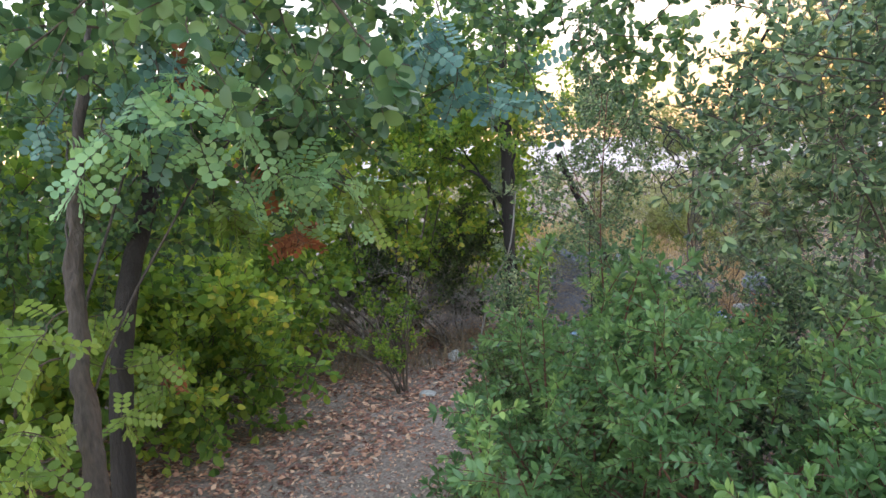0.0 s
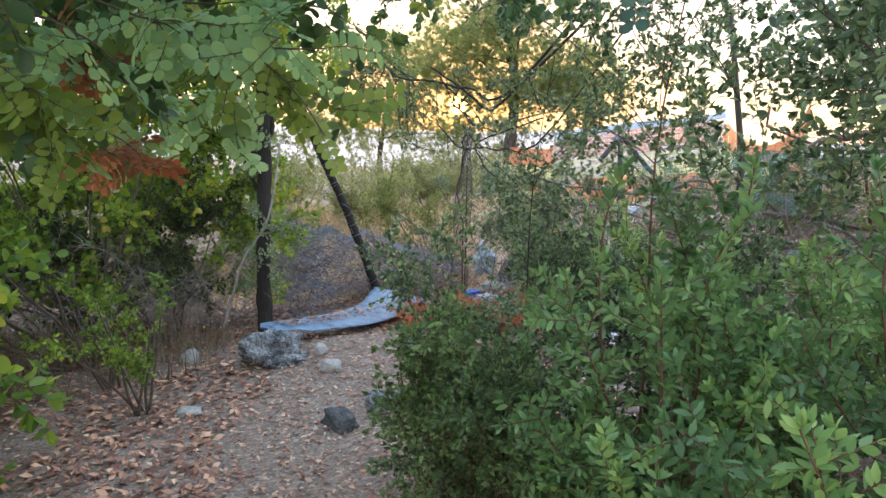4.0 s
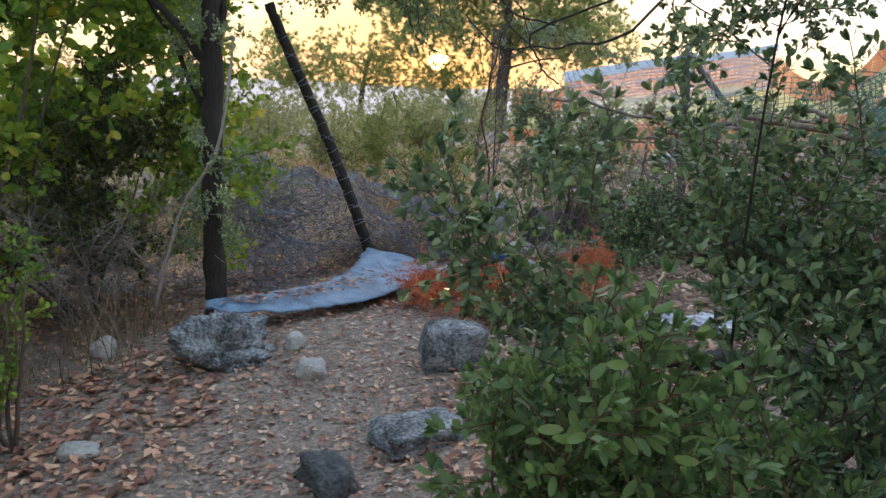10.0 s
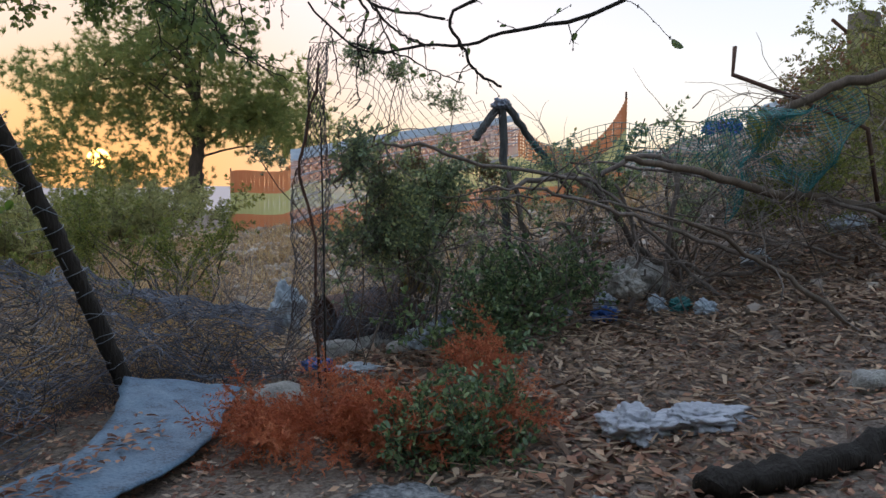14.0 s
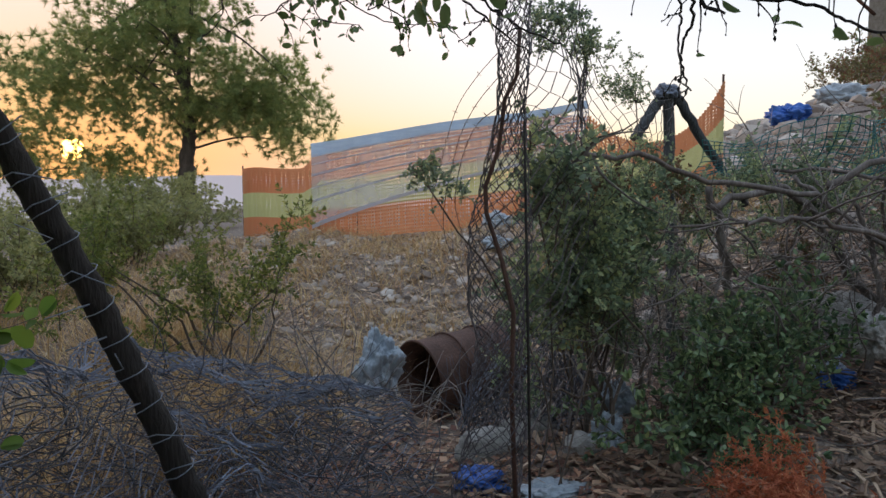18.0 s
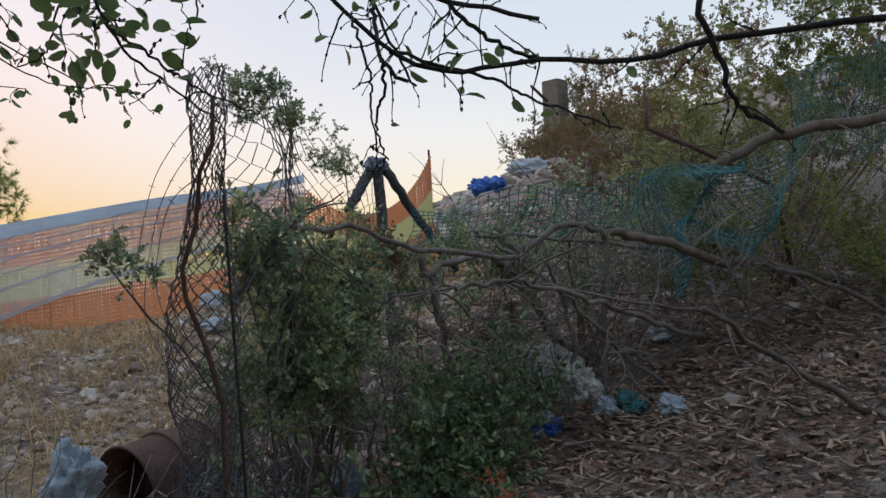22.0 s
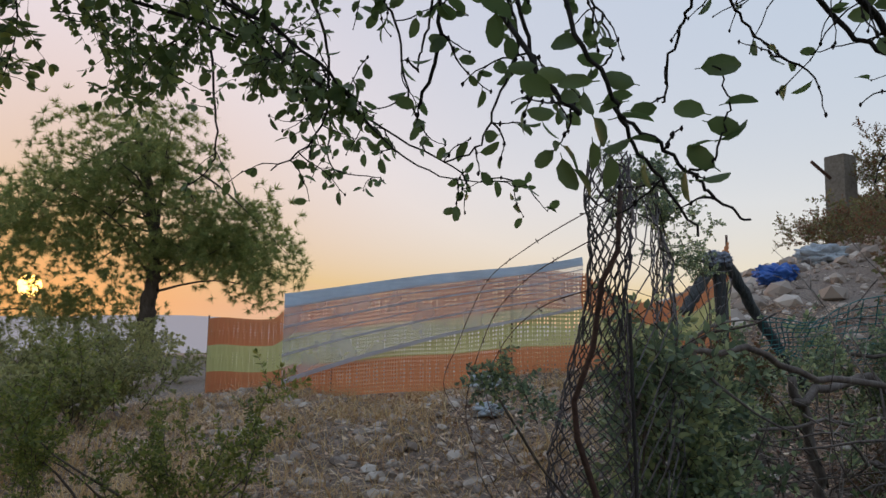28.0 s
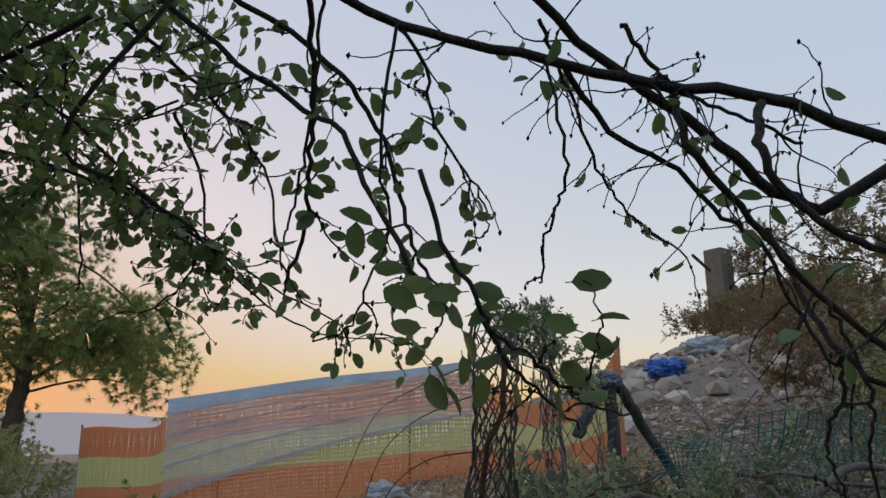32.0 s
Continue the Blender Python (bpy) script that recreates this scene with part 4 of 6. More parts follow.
# ---- loose stuff on the ground ----
def scatter_leaves():
    r = random.Random(51)
    s = Soup()
    n = 0
    while n < 60000:
        x, y = r.uniform(-2.8, 7.8), r.uniform(-2.4, 9.0)
        if r.random() > min(1.0, (x + 2.8) / 1.5, (7.8 - x) / 1.8, (y + 2.4) / 1.6, (9.0 - y) / 0.8):
            continue
        k = noise.noise((x * 0.9, y * 0.9, 5.0))
        if r.random() > 0.95 + k * 0.7:
            continue
        n += 1
        z = ground_z(x, y) + r.uniform(0.004, 0.03)
        a = r.uniform(0, 6.28)
        way = Vector((math.cos(a), math.sin(a), r.uniform(-0.35, 0.35)))
        q = r.uniform(0.03, 0.07) * (0.65 if k < 0 else 1) * (0.75 if x > 3.3 else 1)
        nrm = (Vector((0, 0, 1)) + rand_dir(r) * 0.5).normalized()
        side = way.cross(nrm).normalized() * q * 0.28
        b = Vector((x, y, z))
        c = nrm * q * r.uniform(-0.1, 0.22)
        s.add([b, b + way * q * 0.45 - side + c, b + way * q * 0.5, b + way * q * 0.45 + side + c, b + way * q], [(0, 1, 2), (0, 2, 3), (1, 4, 2), (2, 4, 3)])
    tagged(put("leaf_litter", s.mesh("leaf_litter", M_LITTER, False)), "brown, tan and reddish fallen leaves covering the ground", "leaves", kind="stuff")


scatter_leaves()


def blades(name, label, spots, seed, material, height=(0.2, 0.55), width=0.004, lean=0.5):
    """Grass: curved blades round the spots (x, y, radius, count)."""
    r = random.Random(seed)
    s = Soup()
    for x0, y0, rad, count in spots:
        for _ in range(count):
            a, q = r.uniform(0, 6.28), rad * math.sqrt(r.random())
            x, y = x0 + q * math.cos(a), y0 + q * math.sin(a)
            p = Vector((x, y, ground_z(x, y) - 0.01))
            h = r.uniform(*height)
            d = Vector((r.gauss(0, 1), r.gauss(0, 1), 0)) * lean * 0.6
            side = Vector((-d.y, d.x, 0)).normalized() * width if d.length > 1e-4 else Vector((width, 0, 0))
            p1 = p + Vector((0, 0, h * 0.55)) + d * h * 0.3
            p2 = p + Vector((0, 0, h * r.uniform(0.75, 1.0))) + d * h
            s.add([p - side, p + side, p1 + side * 0.8, p1 - side * 0.8, p2], [(0, 1, 2, 3), (3, 2, 4)])
    tagged(put(name, s.mesh(name, material, False)), label, "grass", kind="stuff")


r = random.Random(61)
blades("dry_grass", "tall straw-coloured dry grass", [(r.uniform(1.0, 2.4), r.uniform(8.3, 11), 0.25, 70) for _ in range(55)]
       + [(r.uniform(-4, 1.6), r.uniform(8.3, 15), 0.5, 90) for _ in range(80)], 62, M_STRAW, (0.15, 0.6), 0.004, 1.6)
blades("slope_grass", "short matted straw-coloured grass on the rubble slope", [(r.uniform(1.8, 7.5), r.uniform(8.6, 15.0), 0.3, 42) for _ in range(300)], 64, M_STRAW, (0.06, 0.24), 0.0035, 2.4)
blades("dull_dry_grass", "thin dull brown dry grass under the thicket", [(r.uniform(-2.6, 0.5), r.uniform(4.3, 6.0), 0.2, 26) for _ in range(60)], 63, M_DULL, (0.08, 0.42), 0.0028, 1.5)

M_RUBBLE = leaf_mat("rubble_stone", [(0.0, (0.13, 0.105, 0.09)), (0.5, (0.27, 0.23, 0.2)), (0.85, (0.4, 0.37, 0.34)), (1.0, (0.46, 0.45, 0.44))], 0.95, 0.0)


def rubble():
    r = random.Random(71)
    s = Soup()
    base = []
    for k in range(6):
        bm = stone_mesh(k * 5.1 + 2, (1, 0.8, 0.6), rough=0.4, subdiv=1, boxy=0.3)
        base.append(([v.co.copy() for v in bm.verts], [tuple(v.index for v in f.verts) for f in bm.faces]))
        bm.free()
    for _ in range(6400):
        pick = r.random()
        if pick < 0.6:
            x, y = r.uniform(2.6, 7.5), r.uniform(8.6, 15.2)
            q = 0.012 + 0.08 * r.random() ** 4.5
        elif pick < 0.82:
            x, y = r.uniform(8, 27), r.uniform(9, 21)
            q = 0.05 + 0.22 * r.random() ** 3
        else:
            x, y = r.uniform(4.6, 13), r.uniform(5.5, 13)
            q = 0.02 + 0.08 * r.random() ** 4
        vs, fs = r.choice(base)
        m = Matrix.LocRotScale((x, y, ground_z(x, y) + q * 0.2), Euler((r.uniform(-0.5, 0.5), r.uniform(-0.5, 0.5), r.uniform(0, 6.28))), (q, q, q))
        s.add([m @ v for v in vs], fs)
    tagged(put("rubble", s.mesh("rubble", M_RUBBLE, False)), "loose pale rubble strewn over the slope", "rubble", kind="stuff")


rubble()


# ---- litter ----
def crumpled(name, label, at, size, seed, material, category="bag", turn=0):
    bm = bmesh.new()
    bmesh.ops.create_icosphere(bm, subdivisions=5, radius=1.0)
    for v in bm.verts:
        d = v.co.normalized()
        q = 1 - 0.35 * abs(noise.noise(d * 2.6 + Vector((seed, 7, 2)))) ** 0.7 + 0.45 * noise.noise(d * 1.8 + Vector((seed, 1, 2))) + 0.3 * abs(noise.noise(d * 4 + Vector((3, seed, 2)))) - 0.16 * abs(noise.noise(d * 8 + Vector((1, 2, seed)))) - 0.06 * abs(noise.noise(d * 17 + Vector((4, seed, 1))))
        v.co = Vector((d.x * size[0], d.y * size[1], max(-0.7, d.z) * size[2])) * q
    x, y = at[0], at[1]
    z = at[2] if len(at) > 2 else ground_z(x, y)
    return tagged(put(name, mesh_of(bm, name, material, True), None, pose(x, y, z + size[2] * 0.6, 0, 0, turn)), label, category)


crumpled("plastic_bag", "crumpled pale plastic bag standing beside the drum", (2.62, 8.2, 0.36), (0.13, 0.1, 0.2), 1, M_BAG)
crumpled("white_rag", "white crumpled rag on fallen leaves", (3.3, 5.05), (0.16, 0.13, 0.075), 2, M_CLOTH, "rag", 20)
crumpled("white_rag", "white crumpled rag on fallen leaves", (3.56, 4.97), (0.2, 0.11, 0.055), 3, M_CLOTH, "rag", -10)
crumpled("plastic_bag", "white plastic bag under the climber", (3.4, 7.1), (0.1, 0.08, 0.13), 4, M_BAG)
crumpled("yellow_sack", "torn yellow plastic sack caught in the wire", (3.28, 7.22, 0.74), (0.13, 0.07, 0.13), 5, M_YBAG, "sack")
crumpled("blue_bag", "bright blue plastic bag on the hillside", (11.1, 12.4), (0.38, 0.3, 0.2), 6, M_BLUE)
crumpled("plastic_scrap", "pale blue plastic scrap on the leaf litter", (2.65, 6.55), (0.14, 0.08, 0.04), 7, M_BAG, "litter")
crumpled("plastic_scrap", "blue plastic scrap among dead leaves", (4.35, 6.65), (0.1, 0.08, 0.06), 8, M_BLUE, "litter")
crumpled("plastic_scrap", "white plastic scrap among dead leaves", (4.2, 6.95), (0.09, 0.07, 0.08), 9, M_BAG, "litter")
crumpled("plastic_scrap", "teal plastic scrap among dead leaves", (4.75, 6.4), (0.16, 0.07, 0.05), 10, M_TEAL, "litter", 40)
crumpled("plastic_scrap", "white plastic scrap on the slope", (5.6, 6.6), (0.14, 0.1, 0.07), 11, M_BAG, "litter", 40)


# ---- dead conifer branches, dried orange ----
def spray_mesh(seed):
    r = random.Random(seed)
    s = Soup()
    main = wander(r, (0, 0, 0), (0, 0, 1), 0.34, 5, 0.2)
    s.tube(main, 0.003, 0.001, 3)
    for i in range(5):
        for k in range(5):
            tw = wander(r, main[i].lerp(main[i + 1], r.random()), rand_dir(r, 0.5) + Vector((0, 0, 0.8)), r.uniform(0.06, 0.15), 2, 0.2)
            for a, b in zip(tw, tw[1:]):
                for q in range(7):
                    c = a.lerp(b, r.random())
                    d = (rand_dir(r) + (b - a).normalized() * 0.8).normalized()
                    w_ = d.orthogonal().normalized() * 0.004
                    s.add([c - w_, c + w_, c + d * 0.028], [(0, 1, 2)])
    return s.mesh("dry_spray", M_RUST, False)


S_RUST = [spray_mesh(k) for k in range(4)]


def dead_conifer(blobs, base, n, seed):
    r = random.Random(seed)
    b = Vector((base[0], base[1], ground_z(*base)))
    root = thing("dead_conifer_branch", "cut conifer branch dried to rusty orange on the ground", "dead branch", "dried branches", b)
    pts = blob_points(r, blobs, n, 0.9, 0.3)
    for i in range(6):
        s = Soup()
        tip = r.choice(pts)[0] - b
        s.tube([Vector((0, 0, 0.03)).lerp(tip, k / 5) + rand_dir(r) * 0.015 for k in range(6)], 0.009, 0.003, 5)
        put("stem", s.mesh("stem", M_TWIG), root)
    for p, d in pts:
        put("dry_spray", r.choice(S_RUST), root, aim(p - b, Vector((d.x, d.y, 0)) + Vector((-0.3, 0, 0.15)) + rand_dir(r) * 0.4, r, r.uniform(0.5, 0.85)))


dead_conifer([((2.2, 5.7, 0.36), (0.24, 0.2, 0.09))], (2.3, 5.7), 60, 81)
dead_conifer([((2.72, 5.5, 0.4), (0.3, 0.22, 0.1)), ((3.05, 5.75, 0.5), (0.16, 0.16, 0.17))], (2.9, 5.6), 110, 82)
shrub("low_green_shrub", "low dark shrub half under the dried orange branches", (2.75, 5.35), 5, [((2.7, 5.3, 0.42), (0.38, 0.25, 0.16))], S_DARK, 40, 83, M_TWIG, gap=0.3, scale=(0.45, 0.7))


# ---- dead brush and logs on the right ----
def brush_pile(n, seed):
    r = random.Random(seed)
    s = Soup()
    for _ in range(n):
        x, y = r.uniform(3.3, 7.0), r.uniform(5.6, 7.8)
        if y < 6.0 + 0.25 * (5 - x):
            continue
        z = ground_z(x, y) + r.random() ** 1.6 * (1.2 if x > 5.2 else 0.8)
        d = Vector((r.gauss(0, 1), r.gauss(0, 0.6), r.gauss(0.1, 0.5)))
        s.tube(wander(r, (x, y, z), d, r.uniform(0.3, 1.0), 9, 0.3), r.uniform(0.002, 0.007), 0.0012, 4)
    tagged(put("brush_pile", s.mesh("brush_pile", M_BRUSH)), "tangled pile of bare grey dead branches", "brush", kind="stuff")


brush_pile(460, 91)
LOGS = [
    ("hooked_branch", "thick bare branch with a hooked end in the brush pile", [(4.35, 6.75, 1.5), (4.6, 6.62, 1.62), (4.77, 6.52, 1.55), (4.76, 6.52, 1.3), (4.72, 6.55, 0.6)], 0.022, 0.02),
    ("bare_limb", "smooth brown bare limb lying across the brush", [(5.17, 6.15, 1.83), (5.3, 5.98, 1.95), (5.5, 5.76, 2.06), (5.95, 5.2, 2.09), (6.5, 4.7, 1.7)], 0.034, 0.044),
    ("dead_branch", "long grey dead branch sloping over the pile", [(4.3, 7.0, 1.6), (4.82, 6.6, 1.52), (5.3, 6.05, 1.38), (5.6, 5.72, 1.26), (6.0, 5.3, 0.95)], 0.01, 0.02),
    ("dead_branch", "long grey dead branch sloping over the pile", [(3.3, 6.9, 1.3), (4.0, 6.7, 1.35), (4.8, 6.3, 1.2), (5.6, 5.9, 1.0)], 0.007, 0.013),
    ("dead_branch", "long grey dead branch sloping over the pile", [(4.2, 6.8, 1.55), (4.5, 6.6, 1.25), (4.85, 6.4, 0.85), (5.1, 6.2, 0.62)], 0.013, 0.017),
    ("dead_branch", "thick dark limb arching down from the fence post", [(3.76, 6.9, 1.41), (4.18, 6.9, 1.49), (4.46, 6.9, 1.39), (4.81, 6.9, 1.0), (5.36, 6.9, 0.69)], 0.02, 0.03),
    ("dead_branch", "upright dark stem behind the wire fence", [(3.77, 6.92, 1.52), (3.87, 6.9, 1.16), (3.94, 6.9, 0.79), (3.99, 6.9, 0.3)], 0.02, 0.034),
    ("dead_branch", "upright dark stem behind the wire fence", [(4.06, 6.8, 1.2), (4.26, 6.8, 1.02), (4.4, 6.8, 0.79), (4.48, 6.8, 0.3)], 0.012, 0.02),
    ("dead_branch", "upright dark stem behind the wire fence", [(3.62, 6.95, 1.3), (3.6, 6.93, 0.9), (3.66, 6.9, 0.35)], 0.012, 0.018),
    ("dead_branch", "slanting dark stem behind the wire fence", [(3.4, 6.92, 1.2), (3.25, 6.9, 1.0), (3.1, 6.9, 0.75)], 0.012, 0.014),
    ("dead_branch", "grey limb lying low over the bark litter", [(4.57, 6.4, 1.0), (5.1, 6.4, 0.85), (5.71, 6.4, 0.95), (6.28, 6.4, 1.05)], 0.014, 0.024),
    ("bare_limb", "smooth brown bare limb lying across the brush", [(3.96, 6.0, 1.56), (4.44, 6.0, 1.49), (5.16, 6.0, 1.38), (6.0, 5.9, 1.28), (6.8, 5.8, 1.14)], 0.02, 0.046),
    ("bare_limb", "brown bare limb sloping down to the bark litter", [(4.08, 5.7, 1.24), (4.5, 5.7, 1.08), (4.75, 5.6, 0.92), (4.85, 5.3, 0.72), (4.8, 5.0, 0.62)], 0.014, 0.024),
    ("dead_branch", "long grey dead branch sloping over the pile", [(3.18, 6.2, 1.38), (3.69, 6.2, 1.36), (4.36, 6.2, 1.19), (5.29, 6.2, 0.95)], 0.007, 0.02),
    ("dead_branch", "dark bowed branch across the wire fence", [(2.5, 6.5, 1.38), (2.59, 6.5, 1.5), (2.74, 6.5, 1.6), (3.07, 6.5, 1.6), (3.6, 6.6, 1.5), (4.3, 6.7, 1.45)], 0.007, 0.016),
    ("dead_branch", "forked dead branch stuck in the brush", [(4.5, 6.6, 0.5), (4.55, 6.6, 1.0), (4.4, 6.65, 1.45)], 0.022, 0.012),
]
for nm, lab, pts, r0, r1 in LOGS:
    s = Soup()
    r = random.Random(len(lab) + int(pts[0][0] * 100))
    s.tube([bend(pts, k / 22) + rand_dir(r) * 0.018 for k in range(23)], r0 * 0.8, r1 * 0.8, 8)
    root = thing(nm, lab, "branch", "dead branches", pts[0])
    put("stem", s.mesh("stem", M_BRUSH if "limb" not in nm else M_TWIG), root, Matrix.Translation(-Vector(pts[0])))
    for k in range(5):
        a = bend(pts, r.uniform(0.15, 0.95))
        t_ = Soup()
        t_.tube(wander(r, a, rand_dir(r) + Vector((0, 0, 0.3)), r.uniform(0.2, 0.5), 6, 0.3), 0.006, 0.002, 5)
        put("side_twig", t_.mesh("side_twig", M_BRUSH), root, Matrix.Translation(-Vector(pts[0])))
shrub("hillside_bush", "mixed green and reddish bush on the hillside", (6.6, 6.2), 10,
      [((6.6, 6.2, 2.6), (0.7, 0.7, 0.6)), ((7.2, 5.5, 2.6), (0.8, 0.8, 0.9)), ((6.3, 5.8, 3.0), (0.5, 0.5, 0.45)), ((6.9, 5.5, 3.4), (0.8, 0.7, 0.6)), ((6.1, 5.4, 1.2), (0.4, 0.4, 0.4)), ((6.0, 4.9, 2.9), (0.5, 0.5, 0.6))], S_SCRUB + S_YOUNG, 200, 92, M_TWIG, scale=(0.5, 0.9), shell=0.9)
shrub("hillside_bush", "green bush by the brush pile", (5.2, 6.9), 6, [((5.2, 6.9, 1.5), (0.5, 0.3, 0.35)), ((4.6, 7.1, 1.5), (0.35, 0.15, 0.2))], S_VINE, 18, 93, M_TWIG)


# ---- overhanging tree ----
def over_leaf(seed):
    r = random.Random(seed)
    s = Soup()
    L = r.uniform(0.05, 0.062)
    s.tube([(0, 0, 0), (0, 0.0, 0.012)], 0.0011, 0.0011, 3)
    s.leaf(Vector((0, 0, 0.01)), Vector((0, 0, 1)), Vector((0, 1, 0)), L, L * 0.62, 0.3, True, r.uniform(0.05, 0.3))
    return s.mesh("leaf", M_OVER, True)


M_OVER = leaf_mat("overhanging_leaf", [(0.0, (0.05, 0.085, 0.03)), (0.6, (0.09, 0.15, 0.045)), (1.0, (0.2, 0.27, 0.06))], 0.45, 0.45)
S_LEAF = [over_leaf(k) for k in range(6)]
S_OVER = branch_set("almond", M_OVER, M_CHAR, 5, 0.4)
over = thing("overhanging_tree", "tree whose dark knotty twigs and rounded leaves hang over the gap", "tree", at=(3.4, 3.8, 0.3))
OV = Matrix.Translation((-3.4, -3.8, -0.3))
orr = random.Random(95)
s = Soup()
s.tube([(4.0, 3.9, 0.25), (4.05, 3.95, 1.0), (4.0, 3.9, 1.9), (3.9, 4.0, 2.7), (3.6, 4.3, 3.4)], 0.022, 0.015, 10)
put("trunk", s.mesh("trunk", M_BARK), over, OV)


def limb(pts, r0, r1, twigs, leaves, hang=0.35, twig_len=(0.15, 0.4), spread=0.9):
    s = Soup()
    n = 26
    line = [bend(pts, k / n) + rand_dir(orr) * 0.0045 for k in range(n + 1)]
    s.tube(line, r0, r1, 7)
    put("limb", s.mesh("limb", M_CHAR), over, OV)
    for _ in range(twigs):
        a = orr.choice(line[3:])
        d = rand_dir(orr) * spread + Vector((0, 0, -hang))
        tw = wander(orr, a, d, orr.uniform(*twig_len), 8, 0.32, -0.04)
        t_ = Soup()
        t_.tube(tw, orr.uniform(0.0013, 0.0024), 0.0009, 5)
        for q in tw[2::3]:
            b = orr.uniform(0.002, 0.0055)
            t_.tube([q - Vector((0, 0, b)), q], b * 0.2, b * 0.7, 6)
            t_.tube([q, q + Vector((b * 0.3, 0, b))], b * 0.7, b * 0.2, 6)
        twig = put("twig", t_.mesh("twig", M_CHAR), over, OV)
        for _ in range(leaves):
            q = orr.choice(tw[2:])
            put("leaf", orr.choice(S_LEAF), twig, aim(q, rand_dir(orr) + Vector((0, 0, -0.5)), orr, orr.uniform(0.4, 0.75)))


# boughs over the gap, then the thinner branches and hanging sprays
limb([(3.6, 4.3, 3.35), (3.2, 4.9, 2.9), (2.66, 5.61, 2.25), (2.52, 5.73, 2.2), (2.44, 5.78, 2.27), (2.34, 5.82, 2.35), (2.2, 5.88, 2.44), (2.05, 5.9, 2.54)], 0.013, 0.008, 26, 1, 0.3, (0.08, 0.26))
limb([(3.3, 4.8, 2.9), (2.8, 5.3, 2.4), (2.57, 5.54, 2.26), (2.41, 5.7, 2.35), (2.26, 5.81, 2.37), (2.14, 5.89, 2.41), (2.01, 5.96, 2.43), (1.88, 5.98, 2.43), (1.71, 5.99, 2.46)], 0.012, 0.007, 26, 1, 0.3, (0.08, 0.22))
limb([(2.16, 5.91, 2.42), (2.26, 5.9, 2.31), (2.36, 5.85, 2.26), (2.42, 5.82, 2.18), (2.47, 5.77, 2.12), (2.51, 5.74, 2.0), (2.54, 5.7, 1.9)], 0.006, 0.003, 12, 0, 0.3, (0.06, 0.2))
limb([(1.71, 5.99, 2.46), (1.58, 6.37, 2.61), (1.7, 6.3, 2.47), (1.79, 6.2, 2.36), (1.83, 6.1, 2.28), (1.84, 6.02, 2.16), (1.86, 5.93, 2.02), (1.88, 5.88, 1.96)], 0.006, 0.004, 14, 2, 0.3, (0.06, 0.18))
limb([(1.71, 6.0, 2.46), (1.76, 6.06, 2.33), (1.78, 6.11, 2.22), (1.79, 6.14, 2.13), (1.79, 6.2, 2.04)], 0.005, 0.003, 7, 3, 0.3, (0.05, 0.14))
limb([(1.79, 5.81, 2.12), (1.81, 5.79, 2.02), (1.84, 5.77, 1.96), (1.86, 5.77, 1.92), (1.9, 5.78, 1.88), (2.0, 5.82, 1.85), (2.13, 5.89, 1.81)], 0.0035, 0.002, 2, 0, 0.2, (0.04, 0.08))
limb([(1.85, 5.77, 1.93), (1.9, 5.76, 1.9), (1.96, 5.75, 1.86), (2.04, 5.78, 1.84), (2.18, 5.84, 1.83)], 0.003, 0.0018, 3, 0, 0.2, (0.03, 0.07))
limb([(1.95, 5.74, 1.86), (1.96, 5.71, 1.87), (1.96, 5.69, 1.93), (1.94, 5.69, 1.98)], 0.0018, 0.001, 0, 0)
limb([(2.1, 5.9, 2.41), (2.11, 5.87, 2.22), (2.12, 5.91, 2.16), (2.12, 5.94, 2.1), (2.13, 5.96, 2.04)], 0.003, 0.002, 3, 0, 0.3, (0.05, 0.12))
limb([(1.86, 5.98, 2.43), (1.86, 6.03, 2.24), (1.9, 6.06, 2.14), (1.9, 6.08, 2.09), (1.89, 6.12, 2.02), (1.88, 6.15, 1.97), (1.85, 6.21, 1.95)], 0.003, 0.0016, 6, 2, 0.3, (0.04, 0.1))
limb([(1.6, 6.3, 2.55), (1.47, 6.41, 2.29), (1.61, 6.47, 2.24), (1.73, 6.51, 2.19), (1.83, 6.56, 2.12), (1.94, 6.59, 2.06), (2.04, 6.56, 2.01), (2.18, 6.48, 2.0)], 0.005, 0.0012, 26, 4, 0.2, (0.05, 0.14))
limb([(1.5, 6.45, 2.55), (1.26, 6.8, 2.42), (1.5, 6.82, 2.37), (1.69, 6.8, 2.32), (1.84, 6.84, 2.25), (1.83, 6.93, 2.15), (1.74, 6.97, 2.07)], 0.006, 0.002, 28, 4, 0.2, (0.06, 0.18))
limb([(1.5, 6.9, 2.7), (1.63, 7.44, 2.67), (1.69, 7.6, 2.51), (1.74, 7.75, 2.34), (1.74, 7.87, 2.25), (1.65, 7.9, 2.16)], 0.006, 0.002, 14, 4, 0.2, (0.06, 0.16))
limb([(1.75, 6.8, 2.55), (1.89, 7.02, 2.48), (2.0, 7.26, 2.33), (2.09, 7.48, 2.22), (2.25, 7.43, 2.19)], 0.005, 0.0016, 16, 4, 0.2, (0.06, 0.16))
limb([(1.74, 5.99, 2.45), (1.76, 6.08, 2.23), (1.76, 6.13, 2.13), (1.76, 6.15, 2.08)], 0.003, 0.0015, 3, 2, 0.3, (0.03, 0.07))
limb([(2.3, 5.8, 2.36), (2.25, 5.74, 2.23), (2.37, 5.73, 2.14), (2.41, 5.7, 2.08), (2.39, 5.67, 2.01), (2.34, 5.6, 1.91), (2.37, 5.56, 1.86)], 0.007, 0.004, 10, 1, 0.2, (0.06, 0.2))
